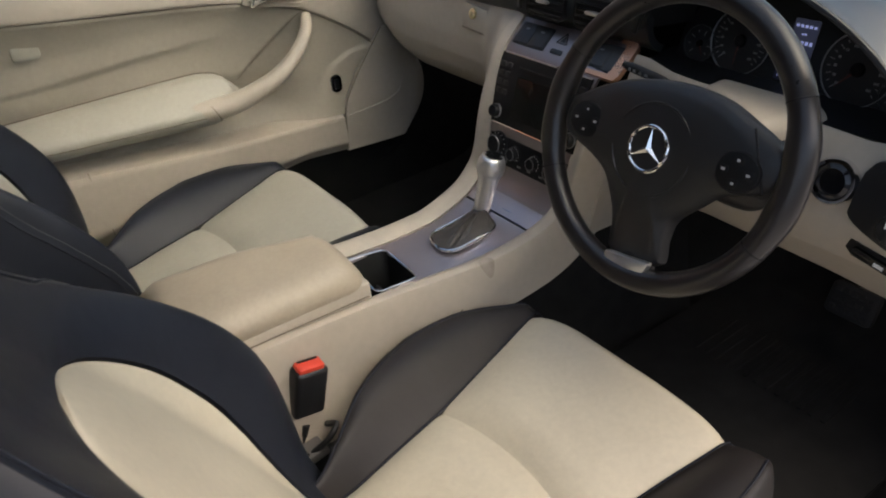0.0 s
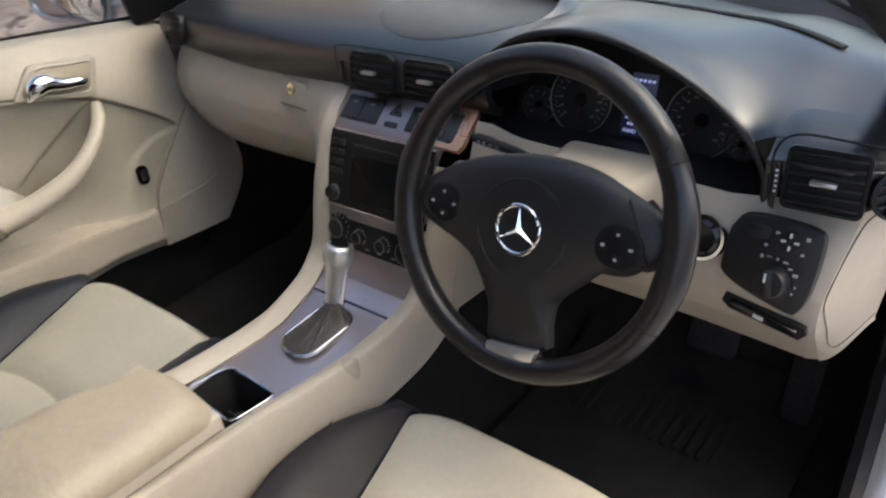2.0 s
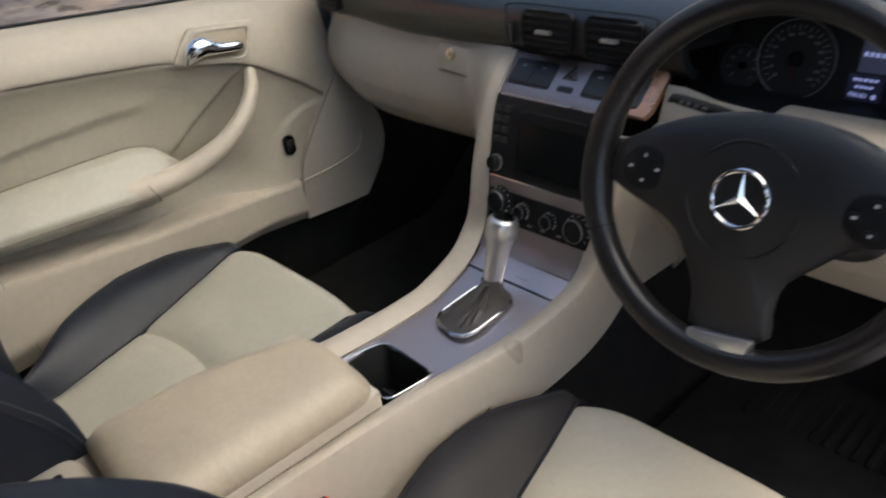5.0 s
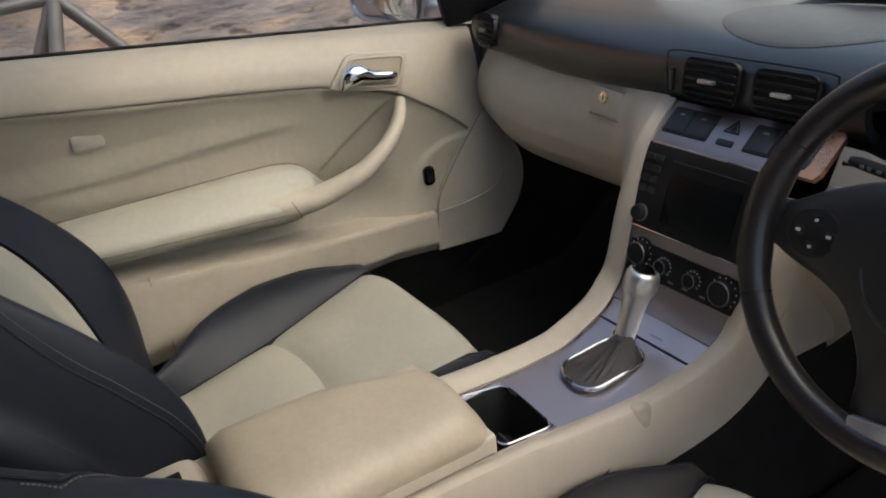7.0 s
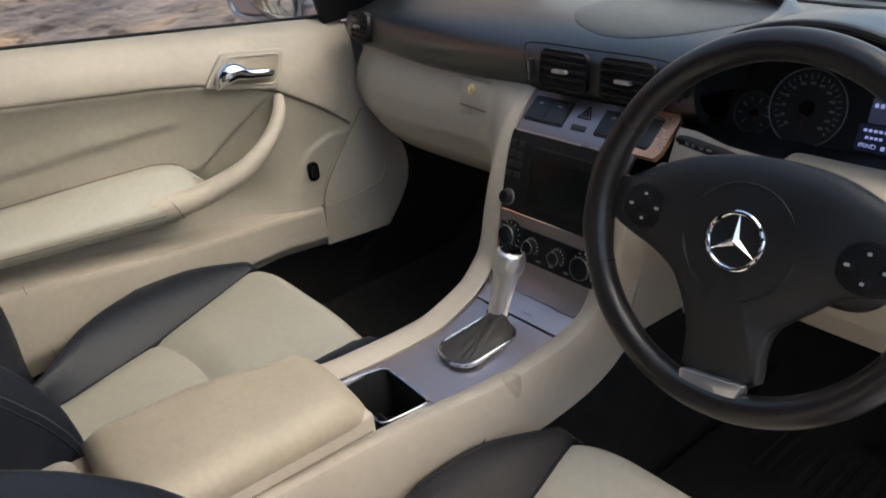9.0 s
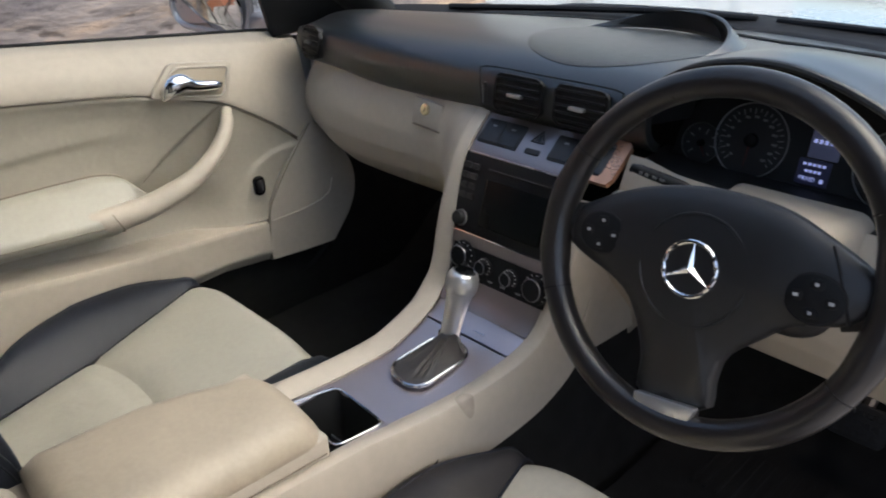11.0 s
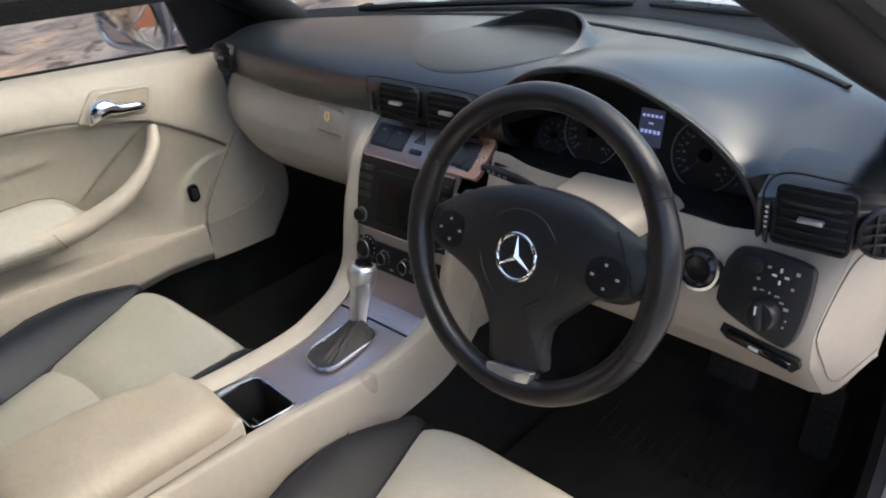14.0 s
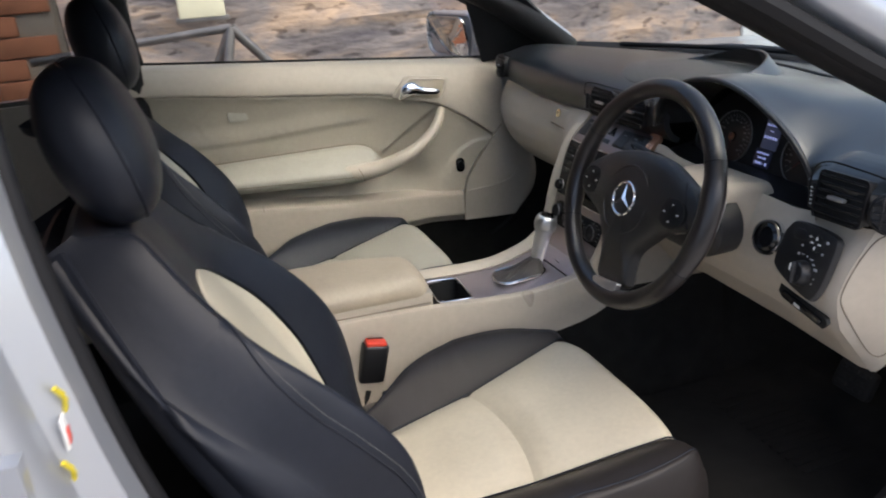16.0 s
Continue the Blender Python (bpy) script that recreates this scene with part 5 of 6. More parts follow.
    blue = part("gear_display", plate(rrect(0.038, 0.030, 0.002), g.moved(-0.004, -0.034, 0), 0.001, 0.0003), DISPLAY_BLUE, cl, "blue lit gear display")
    bars(g.moved(0.002, 0.008, 0.0012), [(0.0062 * k - 0.012, 0.016, 0.0038, 0.0036) for k in range(5)] + [(0, 0.006, 0.007, 0.002)] + [(0.0062 * k - 0.012, -0.005, 0.0038, 0.0048) for k in range(5)], DIGIT, "digits", grey)
    bars(g.moved(-0.004, -0.034, 0.0012), [(0.0056 * k - 0.011, 0.009, 0.0036, 0.0032) for k in range(5)] + [(0.005 * k - 0.0075, 0.001, 0.0034, 0.0032) for k in range(4)] + [(0.012, -0.0085, 0.0040, 0.0050)], DIGIT, "digits", blue)
    lettering("PRND", g.moved(-0.009, -0.0425, 0.0014), 0.0074, DIGIT, blue)

    # speaker grille and hood in the middle of the top
    oc, ox, oy = Vector((0.018, 0.388, 0.9690)), 0.152, 0.138

    def over(y):
        """Height of the top of the pad in the middle of the car."""
        rows = [pad(0.0, k) for k in np.linspace(0.11, 1, 60)]
        return float(np.interp(y, [p.y for p in rows], [p.z for p in rows])) + 0.0012

    bm = bmesh.new()
    rings = []
    for k, hgt in ((1.0, -0.004), (1.0, -0.0004), (0.985, 0.0002), (0.93, 0.0006), (0.8, 0.0014), (0.6, 0.0014), (0.4, 0.0014), (0.2, 0.0014), (0.02, 0.0014)):
        rings.append([oc + Vector((ox * k * math.cos(t), oy * k * math.sin(t), over(oc.y + oy * k * math.sin(t)) - oc.z + hgt)) for t in (2 * math.pi * j / 56 for j in range(56))])
    grille = part("speaker_grille", loft(rings, bm), material("grille_grey", (0.042, 0.044, 0.043), 0.36, vary=0.15, scale=5, grain=0.3, grain_scale=2200), d, "smooth oval speaker cover")

    def crescent(u, v):
        t = radians(-20 + 170 * u)
        peak = math.sin(math.pi * min(1, max(0, (u * 1.0)))) ** 1.2
        hgt = 0.036 * peak * (0.75 + 0.25 * math.sin(t))
        wide = 0.008 + 0.034 * peak
        r = 1.0
        base = oc + Vector((ox * math.cos(t), oy * math.sin(t), -0.02 * oy * math.sin(t)))
        outw = Vector((math.cos(t) / ox, math.sin(t) / oy, 0)).normalized()
        if v < 0.25:
            a = v / 0.25
            return base + outw * (-0.004 + 0.002 * a) + Vector((0, 0, hgt * a * 0.9 - 0.002))
        a = (v - 0.25) / 0.75
        return base + outw * (-0.002 + wide * a) + Vector((0, 0, -0.002 + hgt * (0.9 + 0.1 * math.sin(math.pi * min(1, a * 4))) * (1 - smooth(0.05, 1.0, a)) - 0.004 * a))

    part("speaker_hood", sheet(lambda u, v: crescent(1 - u, v), 60, 20), DASH, d, "raised charcoal hood behind the speaker cover")
    mouth = [oc + Vector((ox * 0.95 * math.cos(t), oy * 0.95 * math.sin(t), 0.001)) for t in np.linspace(radians(35), radians(125), 30)]
    part("hood_mouth", sheet(lambda u, v: mouth[int(round(u * 29))] + Vector((0, 0, (0.026 * math.sin(math.pi * u) ** 0.8 + 0.001) * v)), 29, 4), SLOT, d, "dark mouth of the hood")

    # vents
    for x in (-0.038, 0.074):
        y = 0.2105 + push(x)
        louvre(d, Face((x, y - 0.004, 0.912), (1, 0, 0), (0, 0.12, 1)), 0.084, 0.052, 5, 0.012)
    part("vent_surround_line", tube(curve(((-0.116, 0.212, 0.885), (-0.116, 0.209, 0.935), (-0.106, 0.2165, 0.9445), (0.0, 0.2185, 0.9445), (0.125, 0.214, 0.9445), (0.138, 0.212, 0.935)), 40), 0.0013, 6), SLOT, d, "dark joint over the vents")
    wheel = part("vent_wheel", rbox((-0.106, 0.2085, 0.905), (0.006, 0.008, 0.034), 0.002, 2), BLACK, d)
    bars(Face((-0.106, 0.2042, 0.905)), [(0, 0.004 * k - 0.012, 0.003, 0.0016) for k in range(7)], MARK, "ticks", wheel)
    louvre(d, Face((-0.562, 0.2105, 0.929), (1, -0.14, 0), (0, 0.20, 1)), 0.064, 0.056, 6, 0.022, 0.014)
    louvre(d, Face((0.626, 0.172, 0.892), (1, 0.04, 0), (0, 0.15, 1)), 0.074, 0.062, 6)
    wheel = part("vent_wheel", rbox((0.579, 0.173, 0.885), (0.006, 0.008, 0.038), 0.002, 2), BLACK, d)
    bars(Face((0.579, 0.1686, 0.885)), [(0, 0.006 * k - 0.012, 0.003, 0.0022) for k in range(5)], WHITE, "ticks", wheel)
    part("vent_surround_line", tube(curve(((0.572, 0.172, 0.865), (0.574, 0.172, 0.918), (0.592, 0.178, 0.936), (0.64, 0.183, 0.935), (0.69, 0.20, 0.925)), 30), 0.0013, 6), SLOT, d, "dark joint over the vent")
    # round side outlet
    g = Face((0.690, 0.193, 0.885), (1, 0.75, 0), (0, 0.1, 1))
    round_vent = part("side_vent", lathe([(0, -0.004), (0.0285, -0.004), (0.0285, 0.004), (0.025, 0.0065), (0.024, 0.002), (0, 0.002)], g.at, g.out, 30), BLACK, d, "round black side vent")
    for k in range(-1, 2):
        part("slat", rbox(g(0, 0.011 * k, 0.004), (0.044, 0.003, 0.006), 0.001, 1, g.turn()), BLACK, round_vent)
        part("slat", rbox(g(0.011 * k, 0, 0.0045), (0.003, 0.044, 0.005), 0.001, 1, g.turn()), BLACK, round_vent)

    # glovebox side
    def glove(u, v):
        z = 0.872 + 0.018 * u * 0 - 0.205 * v
        x_left = along(z, (0.66, -0.52), (0.694, -0.585), (0.74, -0.640), (0.78, -0.658), (0.82, -0.650), (0.89, -0.612))
        x = -0.211 + (x_left + 0.211) * u - 0.02 * v * (1 - u)
        y = along(z, (0.66, 0.300), (0.69, 0.252), (0.72, 0.228), (0.76, 0.214), (0.80, 0.213), (0.84, 0.222), (0.875, 0.238))
        y += 0.030 * smooth(0.72, 1.0, u) ** 2
        z += 0.022 * smooth(0.45, 1.0, u) * (1 - v)
        return (x, y, z)

    box = part("glovebox_lid", sheet(lambda u, v: glove(1 - u, v), 40, 30, 0.012), BEIGE, d, "beige glovebox lid")
    part("lid_joint", tube([Vector(glove(0.004, v)) + Vector((0, -0.0006, 0)) for v in np.linspace(0.02, 0.98, 20)], 0.0014, 6), JOINT, box, "fine joint beside the lid")
    g = Face((-0.247, 0.2205, 0.846), (1, 0, 0), (0, 0.25, 1))
    latch = part("latch", plate([(-0.036, 0.022), (0.034, 0.016), (0.034, -0.026), (-0.036, -0.022)], g, 0.004, 0.002), BEIGE, box)
    # dark strip laid in for the shadow of the latch lip
    part("latch_shadow", tube([g(-0.034, -0.024, 0.004), g(0.034, -0.028, 0.004)], 0.0016, 6), JOINT, latch, "dark strip for the shadow under the latch")
    part("lock", lathe([(0, 0), (0.0100, 0), (0.0100, 0.004), (0.0080, 0.005), (0, 0.0045)], g(-0.006, 0.004, 0.003), g.out, 22), BRASS, latch, "metal lock")
    part("keyhole", rbox(g(-0.006, 0.004, 0.008), (0.002, 0.007, 0.001), 0, turn=g.turn()), SLOT, latch)
    # beige cheek between glovebox and console
    def cheek(u, v):
        s = STACK_END * v
        p = spine(s)
        z = p.z
        xa = -0.213 - 0.02 * v
        ya = along(z, (0.60, 0.36), (0.66, 0.300), (0.69, 0.252), (0.72, 0.230), (0.76, 0.216), (0.80, 0.215), (0.84, 0.224), (0.875, 0.240))
        xb = side_left(s) - along(p.y, (0.10, 0.020), (0.15, 0.012))
        w = smooth(0, 1, u)
        x = xa + (xb - xa) * u
        return (x, ya + (p.y + 0.004 - ya) * w ** 1.3, z)

    part("dash_cheek", sheet(cheek, 24, 30, 0.010), BEIGE, d, "beige flank of the centre stack")

    def flank_wall(u, v):
        z = 0.556 + 0.244 * v
        y = along(z, (0.55, 0.145), (0.60, 0.160), (0.64, 0.172), (0.70, 0.185), (0.76, 0.198), (0.80, 0.212))
        return (along(z, (0.55, 0.127), (0.65, 0.1305), (0.70, 0.135), (0.75, 0.142), (0.80, 0.149)) + 0.004 * u, y + (0.370 - y) * u, z - 0.010 * u * (1 - v))

    part("stack_flank", sheet(flank_wall, 14, 14, 0.006), BEIGE, d, "beige flank of the centre stack in the driver's footwell")

    # lower panel on the driver's side
    def knee_y(z):
        return along(z, (0.49, 0.30), (0.58, 0.275), (0.605, 0.256), (0.65, 0.218), (0.69, 0.184), (0.72, 0.170), (0.75, 0.163), (0.79, 0.170), (0.82, 0.182), (0.855, 0.198), (0.88, 0.22))

    def corner(z):
        """The edge where the lower panel turns to the door."""
        return along(z, (0.60, 0.638), (0.70, 0.641), (0.76, 0.646), (0.86, 0.664))

    def knee(u, v):
        u = u ** 1.5
        x = 0.098 + 0.550 * u
        low = along(x, (0.098, 0.50), (0.128, 0.535), (0.163, 0.585), (0.20, 0.615), (0.30, 0.640), (0.50, 0.630), (0.64, 0.603), (0.69, 0.603))
        high = along(x, (0.128, 0.862), (0.18, 0.856), (0.30, 0.854), (0.50, 0.846), (0.56, 0.852), (0.69, 0.852))
        z = high + (low - high) * v
        start = 0.098 + 0.055 * smooth(0.785, 0.806, z)
        x = start + (corner(z) - start) * u
        y = knee_y(z) + 0.006 * smooth(0.985, 1.0, u)
        y += 0.012 * (1 - smooth(0.13, 0.30, x))
        return (x, y, z)

    k = part("knee_panel", sheet(knee, 70, 60, 0.012), BEIGE, d, "beige lower panel under the instruments")

    def endcap(u, v):
        high = 0.852 + 0.012 * u
        low = 0.603 + 0.062 * smooth(0, 1, u)
        z = high + (low - high) * v
        a = Vector((corner(z) + 0.0005, knee_y(z) + 0.006, z))
        b = Vector((0.684 + 0.02 * (z - 0.66) / 0.2, 0.300, z))
        p = a.lerp(b, u)
        bow = 0.003 * math.sin(math.pi * u) ** 0.8
        return (p.x + bow * 0.9, p.y - bow * 0.4, p.z)

    part("end_panel", sheet(endcap, 20, 24, 0.01), BEIGE, d, "beige end panel of the dash")
    part("end_underside", sheet(lambda u, v: Vector(endcap(u, 1.0)).lerp(Vector((0.60, 0.34, 0.64)), v), 8, 4, 0.004), BEIGE, d)
    seam = [Vector(endcap(a, b)) + Vector((0.0004, -0.0004, 0)) for a, b in ((0.30, 0.03), (0.09, 0.06), (0.035, 0.20), (0.03, 0.38), (0.05, 0.47), (0.15, 0.64), (0.19, 0.83), (0.34, 0.925), (0.60, 0.95), (0.95, 0.95))]
    part("end_panel_joint", tube(curve(seam, 44), 0.0009, 6), JOINT, d, "fine joint of the end cover")

    # light switch panel
    g = Face((0.590, 0.1635, 0.788), (1, -0.05, 0.05), (0, 0.30, 1))
    outline = curve([(-0.045, 0.040, 0), (-0.035, 0.051, 0), (0.0, 0.053, 0), (0.040, 0.048, 0), (0.050, 0.036, 0), (0.046, -0.020, 0), (0.036, -0.048, 0), (0.022, -0.050, 0), (-0.025, -0.036, 0), (-0.051, -0.022, 0), (-0.054, -0.008, 0), (-0.050, 0.030, 0), (-0.045, 0.040, 0)], 49)[:-1]
    lp = part("light_switch_panel", plate([(p.x, p.y) for p in outline], g, 0.008, 0.003), BLACK, d, "black panel with light switch and mirror controls")
    h = g.moved(0, 0, 0.008)
    part("panel_button", plate(rrect(0.026, 0.016, 0.007), h.moved(-0.018, 0.035), 0.002, 0.001), BLACK, lp)
    part("mirror_control", lathe([(0, 0), (0.0125, 0), (0.012, 0.003), (0, 0.0042)], h(0.017, 0.030), h.out, 24), BLACK, lp, "round mirror control")
    rot = part("rotary_switch", lathe([(0, 0), (0.0195, 0), (0.0190, 0.004), (0.0165, 0.014), (0.0150, 0.0155), (0, 0.0155)], h(0.006, -0.018), h.out, 32), BLACK, lp, "round light switch")
    part("rotary_grip", rbox(h(0.006, -0.018, 0.018), (0.009, 0.031, 0.010), 0.003, 2, h.turn() @ pose(0, 0, 0, 0, 0, 8)), BLACK, rot)
    part("rotary_line", rbox(h(0.004, -0.010, 0.0233), (0.0022, 0.010, 0.0008), 0, turn=h.turn()), WHITE, rot)
    bars(h, [(x, y, w * 0.7, t * 0.7) for x, y, w, t in [(-0.018, 0.036, 0.008, 0.004), (0.002, 0.037, 0.006, 0.004), (0.034, 0.036, 0.006, 0.006), (-0.008, 0.021, 0.005, 0.004), (0.031, 0.018, 0.005, 0.004), (-0.010, 0.008, 0.005, 0.005), (-0.002, 0.009, 0.008, 0.0016), (0.007, 0.008, 0.003, 0.004), (0.016, 0.006, 0.008, 0.003), (0.022, 0.000, 0.007, 0.003), (0.028, -0.006, 0.008, 0.005), (0.030, -0.019, 0.003, 0.003), (0.028, -0.027, 0.003, 0.003)]], SYMBOL, "switch_symbols", lp, 0.0008)
    for dx, dy, w, hh in ((0, 0.007, 0.0025, 0.005), (0, -0.007, 0.0025, 0.005), (0.007, 0, 0.005, 0.0025), (-0.007, 0, 0.005, 0.0025)):
        part("arrow", rbox(h(0.017 + dx, 0.030 + dy, 0.0042), (w, hh, 0.001), 0, turn=h.turn()), WHITE, lp)
    # brake release under it
    b = Face((0.588, 0.170, 0.712), (1, -0.02, -0.20), (0, -0.10, 1))
    slot = part("brake_recess", plate([(-0.048, 0.012), (0.046, 0.010), (0.050, 0.002), (0.044, -0.010), (-0.040, -0.011), (-0.050, -0.004)], b, 0.003, 0.001), SLOT, d, "black recess of the brake release")
    part("brake_release", rbox(b(0.0, 0.001, 0.004), (0.080, 0.010, 0.010), 0.003, 2, b.turn()), GLOSS, slot, "black brake release lever")
    bars(b.moved(0, 0.001, 0.009), [(-0.004, 0, 0.012, 0.005)], WHITE, "brake_symbol", slot, 0.0004)
    # ignition
    g = Face((0.508, 0.169, 0.796), (1, 0, 0.0), (0, 0.30, 1))
    ign = part("ignition_ring", lathe([(0.018, -0.003), (0.0292, -0.003), (0.0292, 0.004), (0.027, 0.008), (0.0235, 0.008), (0.0225, 0.001), (0.018, 0.001)], g.at, g.out, 40), CHROME, d, "chrome ring round the ignition switch")
    part("ignition_switch", lathe([(0, 0), (0.0228, 0), (0.0225, 0.006), (0.017, 0.010), (0.0155, 0.006), (0.006, 0.0055), (0, 0.0055)], g.at, g.out, 32), GLOSS, ign, "dark ignition switch")
    return d


def centre_stack():
    c = thing("centre_stack", "lilac aluminium centre stack with radio and climate controls", "radio", (0.0, 0.18, 0.62))

    def facing(s0, s1, lift=0.0, x0=None, x1=None):
        def fn(u, v):
            s = s0 + (s1 - s0) * u
            p = spine(s)
            a, b = (side_left(s) if x0 is None else x0), (side_right(s) if x1 is None else x1)
            q, r = spine(max(0, s - 0.01)), spine(min(1, s + 0.01))
            way = (q - r).normalized()
            n = Vector((0, -way.z, way.y))
            return Vector((a + (b - a) * v, p.y, p.z)) + n * lift
        return fn

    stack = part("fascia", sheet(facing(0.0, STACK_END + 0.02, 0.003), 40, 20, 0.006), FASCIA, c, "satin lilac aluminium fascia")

    def at_share(s, x=0.0, lift=0.003):
        p = spine(s)
        q, r = spine(max(0, s - 0.02)), spine(min(1, s + 0.02))
        return Face(Vector((x, p.y, p.z)) + Vector((0, -(q - r).z, (q - r).y)).normalized() * lift, (1, 0, 0), (q - r))

    # share of the way down by height
    def share(z):
        return min(range(60), key=lambda k: abs(SPINE[k].z - z)) / 100

    f = at_share(share(0.846), 0.0)
    for x in (-0.062, 0.074):
        b = part("switch_block", plate(rrect(0.078, 0.043, 0.003), f.moved(x, -0.001), 0.002, 0.001), BLACK, c, "black block of two rocker switches")
        for k in (-1, 1):
            part("rocker", plate(rrect(0.036, 0.038, 0.002), f.moved(x + 0.0185 * k, -0.001, 0.002), 0.0015, 0.0008), BLACK, b)
            bars(f.moved(x + 0.0185 * k, 0.008, 0.0038), [(0, 0, 0.008, 0.003)], MARK, "switch_symbol", b, 0.0003)
    part("hazard_triangle", tube([f(0.006 + 0.013 * math.cos(a), 0.006 + 0.013 * math.sin(a), 0.001) for a in (radians(90), radians(210), radians(330))], 0.0014, 6, closed=True), SLOT, c, "outlined warning triangle")
    part("hazard_fill", plate([(0.006 + 0.007 * math.cos(a), 0.006 + 0.008 * math.sin(a)) for a in (radians(90), radians(210), radians(330))], f, 0.001, 0.0003), BLACK, c, "dark triangle")
    part("small_button", plate(rrect(0.026, 0.009, 0.002), f.moved(0.006, -0.017), 0.0015, 0.0006), BLACK, c)

    # radio
    radio_face = part("radio", sheet(facing(share(0.818), share(0.708), 0.006, -0.108, 0.108), 20, 20, 0.006), RADIO, c, "black radio with a dark screen")
    f = at_share(share(0.762), 0.0, 0.006)
    part("screen", plate(rrect(0.118, 0.072, 0.003), f.moved(0.008, -0.008), 0.0015, 0.0008), SCREEN, radio_face, "dark unlit screen")
    part("disc_slot", rbox(f(0.008, 0.043, 0.001), (0.12, 0.003, 0.002), 0.0008, 1, f.turn()), SLOT, radio_face)
    for side in (-1, 1):
        for r in range(4):
            for q in range(2):
                part("radio_button", plate(rrect(0.013, 0.009, 0.002), f.moved(side * 0.088 + (q - 0.5) * 0.016 + 0.002, 0.042 - 0.0155 * r), 0.002, 0.0008), BLACK, radio_face)
    for x, y in ((-0.086, -0.040), (0.098, -0.040)):
        knob = part("radio_knob", lathe([(0, 0), (0.0115, 0), (0.011, 0.010), (0.0095, 0.012), (0, 0.0115)], f(x, y, 0.001), f.out, 26), RADIO, radio_face)
        part("knob_ring", lathe([(0.0118, 0.0), (0.0132, 0.001), (0.0125, 0.003), (0.0115, 0.003)], f(x, y, 0.001), f.out, 26), RING, knob)
    # climate
    part("bright_edge", tube([Vector(facing(share(0.704), share(0.704), 0.006)(0, v)) for v in np.linspace(0.03, 0.97, 12)], 0.0014, 6), CHROME, c, "bright line under the radio")
    part("bright_edge", tube([Vector(facing(share(0.821), share(0.821), 0.006)(0, v)) for v in np.linspace(0.03, 0.97, 12)], 0.0013, 6), SATIN, c, "bright line over the radio")
    clim = part("climate_panel", sheet(facing(share(0.690), share(0.636), 0.005, -0.098, 0.098), 14, 16, 0.004), RADIO, c, "black climate control panel")
    f = at_share(share(0.663), 0.0, 0.005)
    for x, y, r in ((-0.074, 0.004, 0.023), (-0.028, -0.002, 0.0145), (0.024, -0.003, 0.0145), (0.074, -0.002, 0.024)):
        dial = part("climate_dial", lathe([(0, 0), (r, 0), (r * 0.97, 0.003), (r * 0.72, 0.0045), (r * 0.70, 0.013), (r * 0.62, 0.0145), (0, 0.014)], f(x, y), f.out, 34), RADIO, clim, "black rotary dial with a bright ring")
        part("dial_ring", lathe([(r * 0.70, 0.0128), (r * 0.725, 0.0138), (r * 0.70, 0.0150), (r * 0.66, 0.0149)], f(x, y), f.out, 34), RING, dial)
        bm = bmesh.new()
        for k in range(11):
            a = radians(-40 + 26 * k)
            rbox(f(x + r * 0.86 * math.cos(a), y + r * 0.86 * math.sin(a), 0.0042), (0.002, 0.002, 0.0006), 0, turn=f.turn(), bm=bm)
        part("dial_marks", bm, SYMBOL, dial)
    for x in (-0.05, -0.014, 0.012, 0.042):
        bars(f.moved(x, -0.022), [(0, 0, 0.009, 0.003)], MARK, "climate_mark", clim, 0.0006)
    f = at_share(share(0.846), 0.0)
    # lit right end of the fascia, a separate piece with warm light in its colour
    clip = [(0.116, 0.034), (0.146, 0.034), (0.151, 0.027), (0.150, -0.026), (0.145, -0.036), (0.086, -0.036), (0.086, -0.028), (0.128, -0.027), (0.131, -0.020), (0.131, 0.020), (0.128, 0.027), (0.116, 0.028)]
    part("end_switch", plate(rrect(0.034, 0.046, 0.003), f.moved(0.1155, -0.001), 0.0016, 0.0008), BLACK, c, "black switch at the end of the fascia")
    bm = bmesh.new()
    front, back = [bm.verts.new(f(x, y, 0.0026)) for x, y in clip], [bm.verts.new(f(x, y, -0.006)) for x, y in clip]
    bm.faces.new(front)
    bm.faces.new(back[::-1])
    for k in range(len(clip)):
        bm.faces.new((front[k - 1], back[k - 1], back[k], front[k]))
    part("fascia_end", bm, WARM_LIT_TRIM, c, "end of the lilac fascia, coloured for the orange light on it", sharp=20)
    return c


